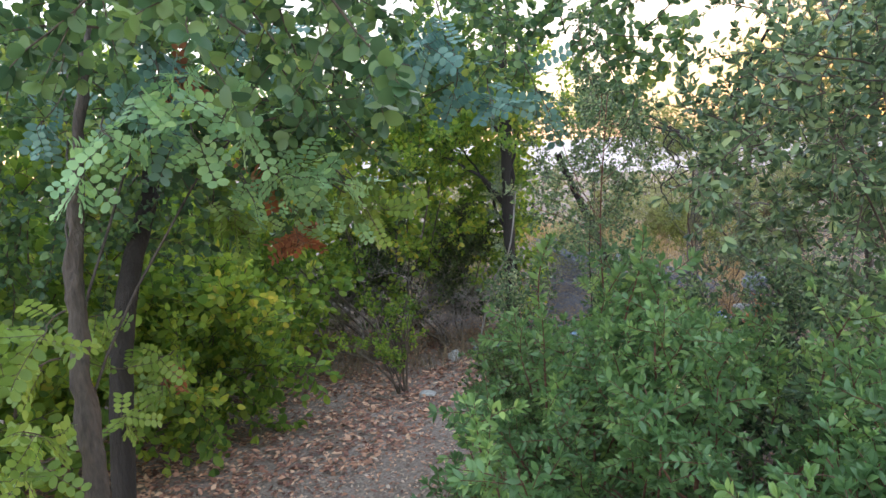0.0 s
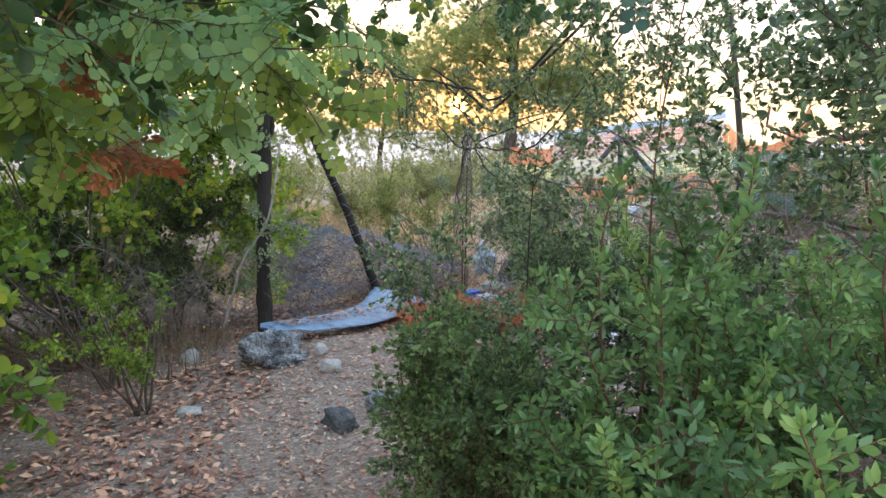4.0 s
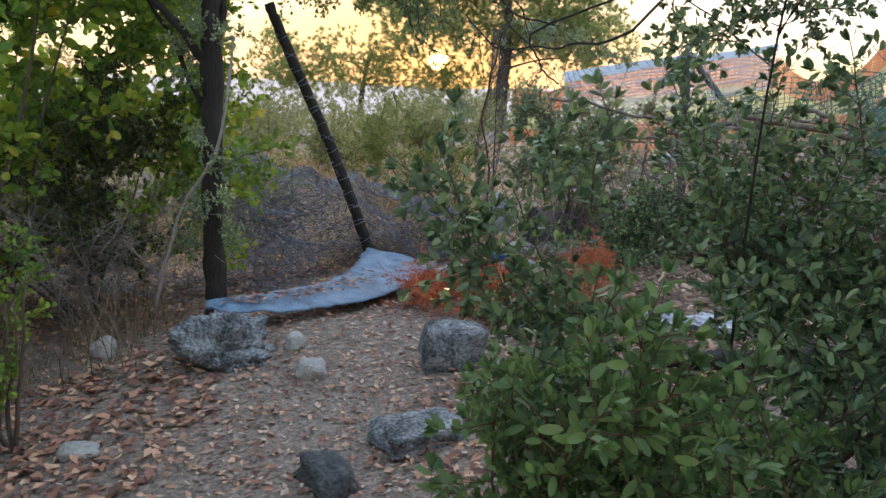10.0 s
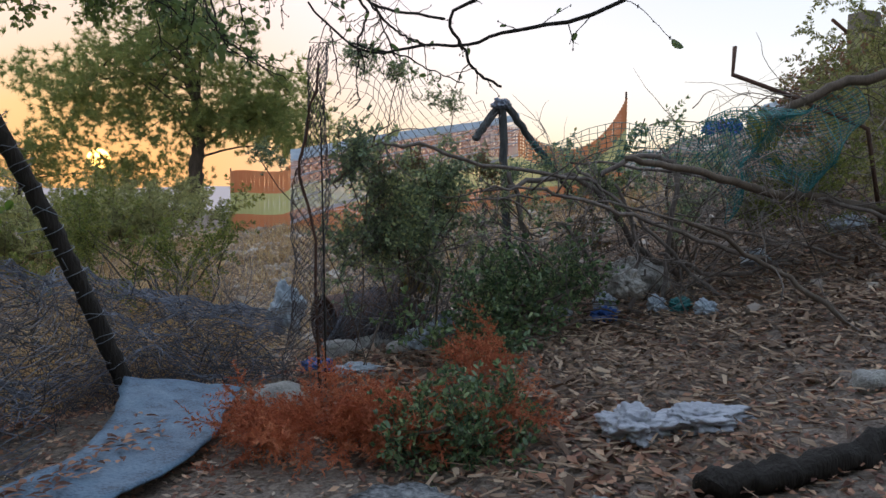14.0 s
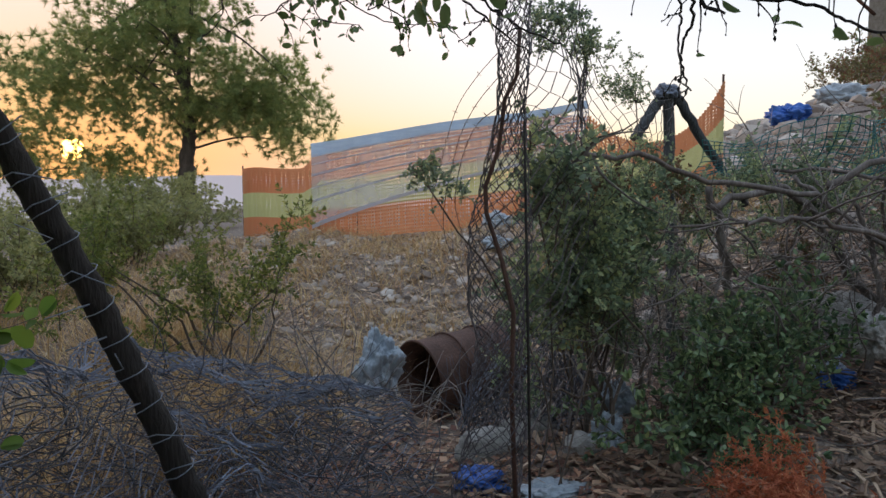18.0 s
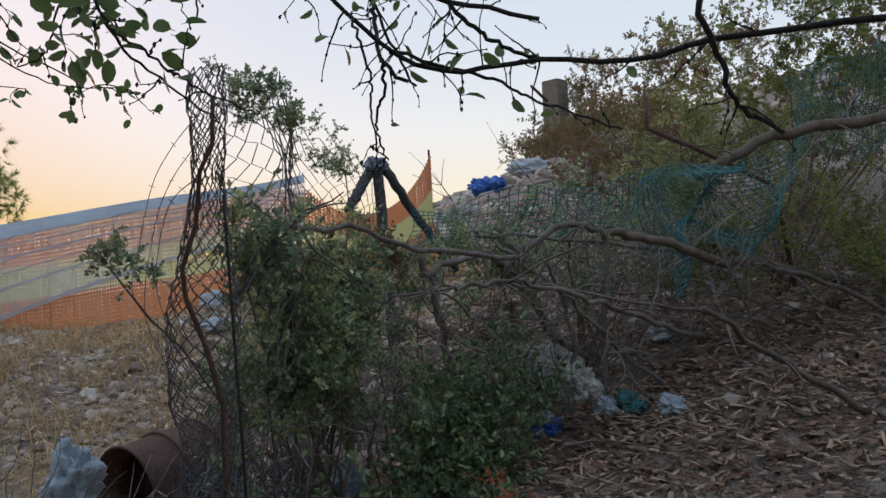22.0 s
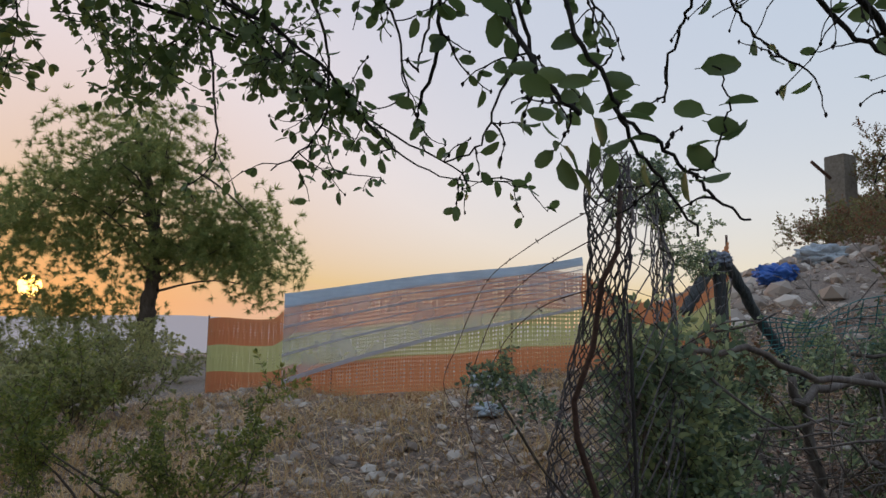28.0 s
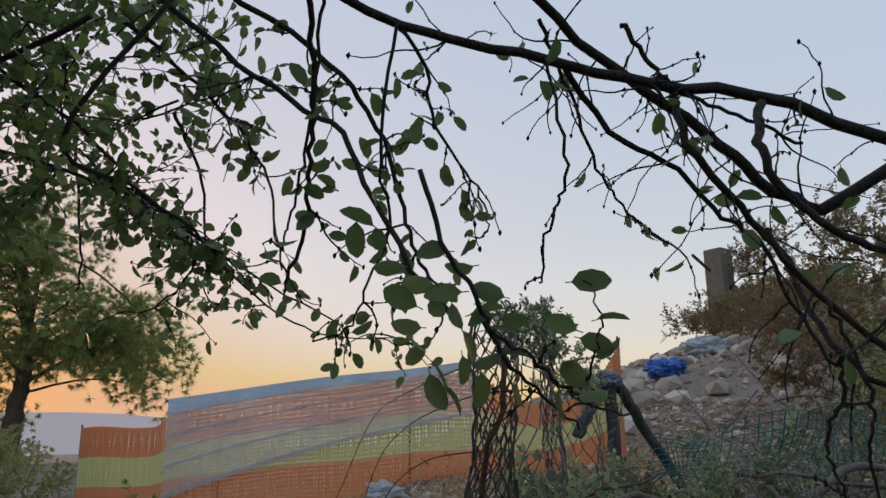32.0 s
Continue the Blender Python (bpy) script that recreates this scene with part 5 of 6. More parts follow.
limb([(2.4, 5.7, 2.33), (2.31, 5.66, 2.21), (2.37, 5.63, 2.12), (2.43, 5.56, 2.06), (2.62, 5.4, 2.0)], 0.008, 0.005, 9, 0, 0.2, (0.06, 0.18))
limb([(2.34, 5.6, 1.91), (2.35, 5.61, 1.85), (2.35, 5.64, 1.78), (2.36, 5.62, 1.71)], 0.004, 0.002, 4, 0, 0.3, (0.04, 0.1))
limb([(3.4, 4.5, 2.7), (2.95, 4.62, 2.0), (2.75, 4.73, 1.87), (2.71, 4.91, 1.88), (2.66, 5.05, 1.88), (2.62, 5.17, 1.86), (2.54, 5.29, 1.88), (2.44, 5.38, 1.87), (2.36, 5.45, 1.86), (2.28, 5.51, 1.9), (2.22, 5.55, 1.96), (2.14, 5.58, 2.05)], 0.007, 0.004, 16, 1, 0.2, (0.06, 0.2))
limb([(2.35, 5.46, 2.04), (2.43, 5.41, 1.94), (2.51, 5.33, 1.88)], 0.005, 0.004, 5, 1, 0.2, (0.05, 0.16))
limb([(2.28, 5.51, 1.9), (2.46, 5.41, 1.85), (2.53, 5.34, 1.8), (2.62, 5.21, 1.73)], 0.004, 0.002, 7, 1, 0.3, (0.05, 0.14))
limb([(2.9, 4.65, 2.1), (2.47, 4.95, 1.92), (2.5, 4.96, 1.79), (2.54, 4.95, 1.72), (2.6, 4.9, 1.68)], 0.006, 0.004, 6, 0, 0.2, (0.06, 0.18))
limb([(2.22, 5.55, 1.96), (2.23, 5.52, 1.87), (2.24, 5.53, 1.8), (2.26, 5.54, 1.71)], 0.003, 0.0018, 2, 0, 0.3, (0.03, 0.06))
limb([(1.44, 6.57, 2.7), (1.65, 6.51, 2.54), (1.79, 6.47, 2.41), (1.85, 6.44, 2.29), (1.88, 6.42, 2.11)], 0.005, 0.002, 20, 4, 0.3, (0.05, 0.16))
limb([(1.62, 6.3, 2.61), (1.83, 6.19, 2.46), (1.94, 6.15, 2.31), (1.98, 6.13, 2.15), (1.99, 6.08, 2.05)], 0.006, 0.003, 20, 3, 0.3, (0.05, 0.16))
limb([(1.79, 6.05, 2.5), (1.93, 6.02, 2.42), (1.98, 6.05, 2.31), (2.06, 6.04, 2.22), (2.09, 6.04, 2.14)], 0.004, 0.0015, 12, 2, 0.3, (0.05, 0.14))
limb([(2.1, 5.91, 2.49), (2.17, 5.92, 2.39), (2.24, 5.92, 2.25), (2.29, 5.9, 2.17), (2.32, 5.87, 2.13)], 0.004, 0.0015, 10, 1, 0.3, (0.05, 0.15))
limb([(2.23, 5.84, 2.49), (2.29, 5.83, 2.43), (2.33, 5.81, 2.38), (2.43, 5.77, 2.35), (2.5, 5.69, 2.28)], 0.005, 0.003, 12, 0, 0.3, (0.06, 0.18))
limb([(1.35, 6.94, 2.64), (1.57, 6.88, 2.49), (1.72, 6.85, 2.34), (1.84, 6.79, 2.24), (1.97, 6.71, 2.14), (2.11, 6.61, 2.04)], 0.005, 0.002, 24, 4, 0.3, (0.05, 0.16))
# the large-leaved spray and the upright sprig that catch the eye in the gap
for x, y, z, turn in ((1.79, 5.82, 1.98, 0), (1.78, 5.83, 1.93, 1), (1.8, 5.84, 1.91, 2), (1.82, 5.82, 1.88, 3), (1.85, 5.81, 1.88, 3), (1.86, 5.77, 1.97, 0), (1.85, 5.78, 1.94, 1), (1.89, 5.77, 1.9, 5), (1.83, 5.8, 1.94, 2), (1.84, 5.82, 1.85, 3), (1.87, 5.79, 1.89, 4),
                      (1.71, 5.82, 2.05, 1), (1.71, 5.83, 2.03, 2), (1.82, 5.8, 1.97, 0), (1.86, 5.78, 1.95, 5), (1.81, 5.81, 1.95, 2), (1.94, 5.69, 1.98, 4), (1.93, 5.72, 1.93, 1), (1.97, 5.68, 1.94, 5), (1.96, 5.7, 1.91, 4), (1.94, 5.72, 1.89, 1), (1.97, 5.69, 1.9, 5), (1.95, 5.72, 1.87, 1), (1.83, 5.79, 2.0, 1), (1.8, 5.8, 2.02, 0), (1.88, 5.78, 1.93, 5), (1.86, 5.79, 1.86, 3), (1.82, 5.83, 1.86, 3), (1.77, 5.82, 1.96, 1), (1.84, 5.79, 1.91, 2), (1.9, 5.77, 1.94, 5), (1.97, 5.72, 1.85, 4), (1.94, 5.74, 1.84, 2), (1.9, 5.77, 1.85, 3)):
    way = Vector((-0.77, 0.65, 0)) * (-0.9, -0.6, 0.1, 0.3, 0.7, 0.9)[turn] * -1 + Vector((0, 0, -0.75 if turn in (2, 3) else 0.1)) + rand_dir(orr) * 0.3
    put("leaf", orr.choice(S_LEAF), over, OV @ aim(Vector((x, y, z)) - way.normalized() * 0.025, way, orr, orr.uniform(0.6, 0.88)))
for _ in range(110):
    p = Vector((orr.uniform(0.9, 1.75), orr.uniform(6.5, 7.2), orr.uniform(2.32, 2.95)))
    put("leafy_twig", orr.choice(S_OVER), over, OV @ aim(p, rand_dir(orr) + Vector((0, 0, -0.7)), orr, orr.uniform(0.4, 0.7)))

# ---- saplings, bare shrub and rust leaves by the path ----
def sapling(name, label, pts, r0, forks, seed, meshes, n_leaf, wood=None):
    r = random.Random(seed)
    base = Vector(pts[0])
    root = thing(name, label, "sapling", "saplings by the path", base)
    s = Soup()
    s.tube([bend(pts, k / 12) - base for k in range(13)], r0, r0 * 0.4, 7)
    put("trunk", s.mesh("trunk", wood or M_TWIG), root)
    for _ in range(forks):
        a = bend(pts, r.uniform(0.6, 0.98)) - base
        tw = wander(r, a, rand_dir(r, 0.3) + Vector((0, 0, 0.9)), r.uniform(0.25, 0.5), 7, 0.2)
        t_ = Soup()
        t_.tube(tw, r0 * 0.35, 0.0015, 5)
        put("limb", t_.mesh("limb", wood or M_TWIG), root)
        for k in range(n_leaf):
            put("leafy_twig", r.choice(meshes), root, aim(r.choice(tw[2:]), rand_dir(r) + Vector((0, 0, 0.3)), r, r.uniform(0.3, 0.5)))


sapling("sapling", "thin sapling with sparse upright shoots", [(2.72, 2.78, 0.3), (2.7, 2.76, 1.2), (2.7, 2.74, 1.75), (2.76, 2.72, 2.3)], 0.0038, 9, 101, S_DARK, 4, M_CHAR)
sapling("sapling", "slender reddish sapling with a forked top", [(3.05, 2.05, 0.3), (3.06, 2.04, 1.2), (3.04, 2.03, 1.9), (3.1, 2.0, 2.5)], 0.006, 11, 102, S_DARK, 4, M_RED_STEM)
for k, (x, y) in enumerate(((0.37, 3.95), (-0.1, 4.5))):
    r = random.Random(103 + k)
    b = Vector((x, y, ground_z(x, y)))
    root = thing("bare_stemmed_shrub", "small shrub of thin bare grey stems", "shrub", "small bare shrubs", b)
    for i in range(6):
        tw = wander(r, (r.uniform(-0.04, 0.04), r.uniform(-0.04, 0.04), -0.02), Vector((r.gauss(0, 0.35), r.gauss(0, 0.2), 1)), r.uniform(0.6, 0.95), 9, 0.12)
        t_ = Soup()
        t_.tube(tw, 0.011, 0.004, 6)
        put("stem", t_.mesh("stem", M_TWIG), root)
        for q in range(2):
            put("leafy_twig", r.choice(S_YELLOW), root, aim(r.choice(tw[5:]), rand_dir(r) + Vector((0, 0, 0.5)), r, r.uniform(0.3, 0.6)))

# ---- dense growth behind the path ----
shrub("thicket", "dense yellow-green thicket beyond the path", (-1.4, 6.6), 10, [((-1.3, 6.6, 1.5), (1.5, 0.6, 1.3)), ((-3.2, 5.8, 1.6), (1.4, 1.2, 1.6))], S_YELLOW, 180, 111, M_TWIG, scale=(1.1, 1.8), shell=0.8, category="thicket")
shrub("thicket", "dense dark thicket low beside the path", (-1.8, 3.6), 10, [((-1.6, 3.2, 1.0), (1.2, 1.4, 1.0)), ((-0.5, 2.4, 0.7), (0.7, 0.6, 0.6))], S_YELLOW, 205, 112, M_TWIG, scale=(1.0, 1.5), shell=0.8, category="thicket", gap=1.0)
for k, (x, y, q, h) in enumerate(((-0.6, 10.5, 0.8, 0.6), (0.5, 12.5, 0.8, 0.5), (-2.8, 9.5, 1.2, 1.2), (-1.5, 14, 1.3, 0.8), (1.6, 14.5, 0.8, 0.5), (-5, 13, 2.0, 1.6), (2.3, 17.5, 1.1, 0.6), (-2.5, 20, 1.6, 0.8), (0.2, 19, 1.5, 0.9), (2.2, 21, 1.5, 0.8), (-6.5, 19, 2.2, 1.4))):
    g = ground_z(x, y)
    shrub("scrub_bush", "grey-green scrub bush among dry grass", (x, y), 5, [((x, y, g + h * 0.5), (q, q * 0.8, h * 0.6))], S_SCRUB, 36, 120 + k, M_TWIG, scale=(1.1, 1.9), shell=0.9, up=1.2, group="scrub beyond the fence")
shrub("thicket", "dense dark thicket behind the carob tree", (-0.9, 1.0), 10, [((-0.9, 0.9, 1.5), (1.1, 1.4, 1.5)), ((-2.2, 1.8, 1.8), (1.2, 1.4, 1.7))], S_YELLOW, 205, 113, M_TWIG, scale=(1.2, 1.8), shell=0.8, category="thicket", gap=1.0)


def bare_set(seed, n):
    """Leafless branched twigs along +Z."""
    r = random.Random(seed)
    out = []
    for _ in range(n):
        s = Soup()
        main = wander(r, (0, 0, 0), (0, 0, 1), 0.5, 6, 0.25)
        s.tube(main, 0.004, 0.0015, 4)
        for i in range(1, 6):
            for _k in range(3):
                tw = wander(r, main[i], rand_dir(r) + Vector((0, 0, 0.6)), r.uniform(0.12, 0.3), 4, 0.3)
                s.tube(tw, 0.0022, 0.001, 3)
        out.append(s.mesh("bare_twig", M_DEAD))
    return out


S_BARE = bare_set(5, 5)


def undergrowth(label, base, blobs, n, seed, scale=(0.7, 1.3)):
    r = random.Random(seed)
    b = Vector((base[0], base[1], ground_z(*base)))
    root = thing("dead_undergrowth", label, "undergrowth", at=b)
    for p, d in blob_points(r, blobs, n, 1.0, 0.4):
        put("bare_twig", r.choice(S_BARE), root, aim(p - b, rand_dir(r) + Vector((0, 0, 0.4)), r, r.uniform(*scale)))


undergrowth("grey tangle of dead twigs under the thicket", (-0.3, 5.6), [((-0.2, 5.7, 0.55), (0.8, 0.5, 0.5)), ((-1.6, 5.2, 0.5), (0.9, 0.6, 0.5))], 220, 131)
undergrowth("grey tangle of dead twigs round the leaning post", (1.0, 7.2), [((0.6, 7.3, 0.45), (0.7, 0.5, 0.35)), ((1.9, 7.8, 0.3), (0.7, 0.4, 0.25))], 80, 132)
undergrowth("bare dead twigs among the climbers of the fence", (3.4, 6.8), [((3.4, 6.8, 0.75), (0.6, 0.3, 0.45)), ((4.3, 6.8, 1.0), (0.6, 0.4, 0.5))], 36, 133)
undergrowth("bare brushwood on the hillside", (5.6, 6.2), [((5.4, 6.3, 1.2), (0.9, 0.7, 0.5)), ((6.6, 5.8, 1.6), (0.9, 0.8, 0.6))], 100, 134, (0.8, 1.3))

# shade under the thicket is put into these leaves' colour
shrub("thicket", "leafy undergrowth at the foot of the thicket, shade painted into its near-black leaves", (-0.2, 5.75), 8, [((-0.1, 5.75, 0.95), (0.55, 0.25, 0.6)), ((-1.1, 5.5, 0.8), (0.7, 0.3, 0.6))], S_SHADELOW, 80, 135, M_TWIG, scale=(0.8, 1.3), shell=0.9, category="thicket", gap=0.8)

# ---- growth on the hillside ----
S_REDDISH = branch_set("vine", leaf_mat("reddish_leaf", [(0.0, (0.07, 0.04, 0.025)), (0.4, (0.14, 0.07, 0.04)), (0.6, (0.07, 0.09, 0.035)), (1.0, (0.12, 0.14, 0.05))], 0.6, 0.4), M_TWIG, 3, 0.4)
for k, (x, y, q, h, ms) in enumerate(((27.5, 18.5, 2.6, 2.6, S_REDDISH), (26.2, 19.4, 0.8, 3.6, S_REDDISH), (20, 17, 1.3, 0.6, S_REDDISH), (23, 18.5, 1.4, 0.7, S_REDDISH), (30, 16, 3.0, 2.6, S_REDDISH), (9.5, 8.6, 0.8, 0.6, S_REDDISH), (12.5, 10.2, 1.2, 0.8, S_REDDISH), (15, 12.5, 1.2, 0.7, S_REDDISH), (18, 14, 1.2, 0.7, S_REDDISH), (8.2, 7.2, 0.8, 0.9, S_SCRUB), (9.0, 5.6, 1.1, 1.3, S_REDDISH))):
    g = ground_z(x, y)
    shrub("hillside_bush", "dry reddish bush on the rubble hillside" if ms is S_REDDISH else "dull green bush on the rubble hillside", (x, y), 5, [((x, y, g + h * 0.45), (q, q, h * 0.6))], ms, 44, 140 + k, M_TWIG, scale=(1.2, 2.0) if q < 2 else (2.5, 4.0), group="bushes on the hillside")

# ---- barbed wire, pipe and teal netting ----
for k, pts in enumerate((((2.38, 6.36, 1.97), (2.55, 6.94, 1.92), (2.74, 7.5, 1.84), (2.88, 7.95, 1.6), (2.95, 8.2, 1.38), (2.8, 7.6, 1.22), (2.5, 6.83, 1.24), (2.38, 6.45, 1.2)),
                         ((2.35, 6.37, 1.76), (2.45, 6.75, 1.72), (2.62, 7.2, 1.6), (2.72, 7.45, 1.42), (2.6, 7.1, 1.25), (2.45, 6.7, 1.18)),
                         ((2.38, 6.35, 1.9), (2.58, 7.0, 1.82), (2.72, 7.45, 1.66), (2.78, 7.7, 1.3), (2.66, 7.2, 1.05), (2.45, 6.7, 1.0)))):
    r = random.Random(150 + k)
    s_ = Soup()
    line = [bend(pts, i / 40) for i in range(41)]
    s_.tube(line, 0.0018, 0.0018, 4)
    wire_ob = thing("barbed_wire", "loose loop of rusty barbed wire hanging from the bar", "wire", "barbed wire loops", pts[0])
    put("strand", s_.mesh("strand", M_RUSTY), wire_ob, Matrix.Translation(-Vector(pts[0])))
    for i in range(2, 40, 3):
        b_ = Soup()
        for _ in range(2):
            d = rand_dir(r) * 0.014
            b_.tube([line[i] - d, line[i] + d], 0.0012, 0.0008, 3)
        put("barb", b_.mesh("barb", M_RUSTY), wire_ob, Matrix.Translation(-Vector(pts[0])))

s_ = Soup()
s_.tube([(5.12, 6.4, 2.33), (5.11, 6.4, 2.15), (5.4, 6.22, 2.02), (5.8, 5.95, 1.8), (5.9, 5.9, 1.2)], 0.014, 0.014, 8)
tagged(put("bent_pipe", s_.mesh("bent_pipe", M_RUSTY)), "bent steel pipe sticking out of the brush pile", "pipe")


def drape(name, label, surface, cols, rows_, seed, material, width=0.0028):
    """Loose plastic netting: crossing threads over a surface."""
    base = Vector(surface(0.5, 0.5))
    root = thing(name, label, "netting", at=base)

    def at(u, v):
        p = Vector(surface(u, v))
        return p - base + Vector((noise.noise(p * 4 + Vector((seed, 0, 0))), noise.noise(p * 4 + Vector((0, seed, 0))), noise.noise(p * 4 + Vector((0, 0, seed))))) * 0.12

    lines = [[at(i / cols, j / 24) for j in range(25)] for i in range(cols + 1)] + [[at(i / 24, j / rows_) for i in range(25)] for j in range(rows_ + 1)]
    for line in lines:
        s = Soup()
        s.tube(line, width, width, 3)
        put("thread", s.mesh("thread", material, False), root)


drape("teal_netting", "teal plastic netting tangled in the brush pile", lambda u, v: (4.85 + 0.62 * u, 6.3 - 0.45 * u + 0.1 * math.sin(v * 5 + u * 9), 1.82 + 0.22 * u + 0.06 * math.sin(u * 6) - 0.62 * v * (1 - 0.3 * u)), 34, 26, 3, M_TEAL)
drape("teal_netting", "teal plastic netting strung over the brush", lambda u, v: (4.1 + 1.3 * u, 7.3 - 0.9 * u + 0.15 * v, 1.75 + 0.15 * u - 0.25 * v), 40, 10, 5, M_TEAL)
drape("teal_netting", "teal netting hanging on the hillside bush", lambda u, v: (6.0 + 0.4 * u, 5.9 - 0.5 * u, 2.5 + 0.15 * u - 0.6 * v), 18, 22, 7, M_TEAL)
crumpled("net_wad", "wad of dark netting caught on the fence post", (3.99, 7.44, 1.98), (0.07, 0.06, 0.045), 14, M_NET, "netting")

# ---- far distance under the sunset ----
bm = bmesh.new()
vs = []
for i in range(41):
    x = -700 + 35 * i
    vs.append((bm.verts.new((x, 620, -60)), bm.verts.new((x, 620, 8 + 7 * noise.noise((x * 0.006, 1, 0)) + 2 * noise.noise((x * 0.03, 5, 0))))))
for a, b in zip(vs, vs[1:]):
    bm.faces.new((a[0], b[0], b[1], a[1]))
# pale mauve and a faint emission paint the haze onto the hill strip
m_, n_, l_, p_ = mat("painted_haze", 1.0)
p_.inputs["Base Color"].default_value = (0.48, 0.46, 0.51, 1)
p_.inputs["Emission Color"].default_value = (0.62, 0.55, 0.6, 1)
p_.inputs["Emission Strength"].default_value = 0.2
tagged(put("backdrop", mesh_of(bm, "backdrop", m_)), "far hills below the sunset sky, haze painted as a pale glowing colour", "backdrop", kind="structure")

# ---- young shoots standing out of the near shrub ----
for k, pts in enumerate((((3.0, 1.5, 0.7), (2.98, 1.52, 1.25), (2.97, 1.54, 1.45), (2.96, 1.55, 1.6)), ((2.95, 1.75, 0.7), (2.85, 1.77, 1.35), (2.84, 1.78, 1.7), (2.9, 1.78, 1.88)),
                         ((3.15, 1.62, 0.6), (3.12, 1.7, 1.3), (3.16, 1.72, 1.6), (3.25, 1.7, 1.76)), ((3.3, 1.8, 0.7), (3.2, 1.85, 1.4), (3.28, 1.85, 1.75), (3.3, 1.85, 1.9)))):
    r = random.Random(160 + k)
    base = Vector(pts[0])
    root = thing("young_shoot", "upright young shoot with fresh green leaves on a red stem", "shoot", "young shoots", base)
    s_ = Soup()
    s_.tube([bend(pts, i / 12) - base for i in range(13)], 0.006, 0.002, 6)
    put("stem", s_.mesh("stem", M_RED_STEM), root)
    leaf_mesh = []
    for q in range(4):
        l_ = Soup()
        L = 0.038 + 0.006 * q
        l_.leaf(Vector((0, 0, 0)), Vector((0, 0, 1)), Vector((0, 1, 0)), L, L * 0.42, 0.3, False, 0.3)
        leaf_mesh.append(l_.mesh("leaf", M_LENTISC))
    for i in range(54):
        u = 0.25 + 0.75 * (i / 53) ** 0.8
        a = bend(pts, min(1, u)) - base
        ang = i * 2.4
        d = Vector((math.cos(ang), math.sin(ang), 0.55 + 0.9 * u * u))
        put("leaf", r.choice(leaf_mesh), root, aim(a, d + rand_dir(r) * 0.45, r, r.uniform(0.7, 1.25)))

# small pale chips trodden into the path
def chips():
    r = random.Random(171)
    s = Soup()
    for _ in range(5000):
        y = r.uniform(-1.0, 6.4)
        x = 1.75 + 0.12 * (3 - y) + r.gauss(0, 0.75)
        a, q = r.uniform(0, 6.28), r.uniform(0.008, 0.024)
        c = Vector((x, y, ground_z(x, y) + r.uniform(0.003, 0.012)))
        d = Vector((math.cos(a), math.sin(a), r.uniform(-0.3, 0.3))) * q
        e = Vector((-math.sin(a), math.cos(a), r.uniform(-0.3, 0.3))) * q * r.uniform(0.3, 0.7)
        s.add([c - d, c - e, c + d, c + e], [(0, 1, 2, 3)])
    tagged(put("leaf_crumbs", s.mesh("leaf_crumbs", M_CHIP, False)), "small dry leaf crumbs trodden into the path", "leaves", kind="stuff")


M_CHIP = leaf_mat("leaf_crumb", [(0.0, (0.06, 0.04, 0.032)), (0.4, (0.17, 0.115, 0.085)), (0.8, (0.33, 0.25, 0.19)), (1.0, (0.46, 0.4, 0.33))], 0.85, 0.05)
chips()

# the low sun itself, behind the trees
bm = bmesh.new()
bmesh.ops.create_icosphere(bm, subdivisions=3, radius=20)
m_, n_, l_, p_ = mat("sun_glow", 1.0)
p_.inputs["Base Color"].default_value = (0, 0, 0, 1)
p_.inputs["Emission Color"].default_value = (1.0, 0.5, 0.12, 1)
p_.inputs["Emission Strength"].default_value = 5.0
tagged(put("setting_sun", mesh_of(bm, "setting_sun", m_, True), None, Matrix.Translation((-30, 1500, 72))), "orange setting sun low over the far hills", "sun", kind="structure")


# ---- big carob sprays hanging near the walker ----
def pinnate(seed, pairs, size):
    """A compound leaf: rounded leaflets in pairs along a bent stalk."""
    r = random.Random(seed)
    wood, lv = Soup(), Soup()
    stalk = wander(r, (0, 0, 0), (0, 0, 1), 0.032 * pairs + 0.03, pairs + 1, 0.1)
    wood.tube(stalk, 0.0016, 0.001, 4)
    for q in stalk[1:]:
        for sgn in (1, -1):
            lv.leaf(q, Vector((sgn, r.uniform(-0.15, 0.15), 0.45)), Vector((0, 1, 0)) + rand_dir(r) * 0.25, size * r.uniform(0.8, 1.1), size * 0.72 * r.uniform(0.85, 1.1), 0.15, True, 0.12)
    k = len(wood.f)
    wood.add(lv.v, lv.f)
    return wood, k


def pinnate_set(leaf_m, n, seed, size):
    out = []
    for i in range(n):
        s, k = pinnate(seed + i, 3 + i % 3, size)
        me = raw("compound_leaf", s.v, s.f, M_TWIG, True)
        me.materials.append(leaf_m)
        me.polygons.foreach_set("material_index", [0] * k + [1] * (len(s.f) - k))
        out.append(me)
    return out


M_CAROB_PALE = leaf_mat("young_carob_leaf", [(0.0, (0.105, 0.224, 0.101)), (0.5, (0.18, 0.336, 0.135)), (1.0, (0.285, 0.448, 0.149))], 0.4, 0.4, 0.4)
M_CAROB_BLUE = leaf_mat("bluish_carob_leaf", [(0.0, (0.035, 0.1, 0.075)), (0.5, (0.07, 0.16, 0.115)), (1.0, (0.12, 0.23, 0.15))], 0.4, 0.35, 0.4)
M_CAROB_LIME = leaf_mat("lime_carob_leaf", [(0.0, (0.06, 0.12, 0.02)), (0.5, (0.11, 0.19, 0.03)), (1.0, (0.19, 0.27, 0.05))], 0.45, 0.45, 0.4)
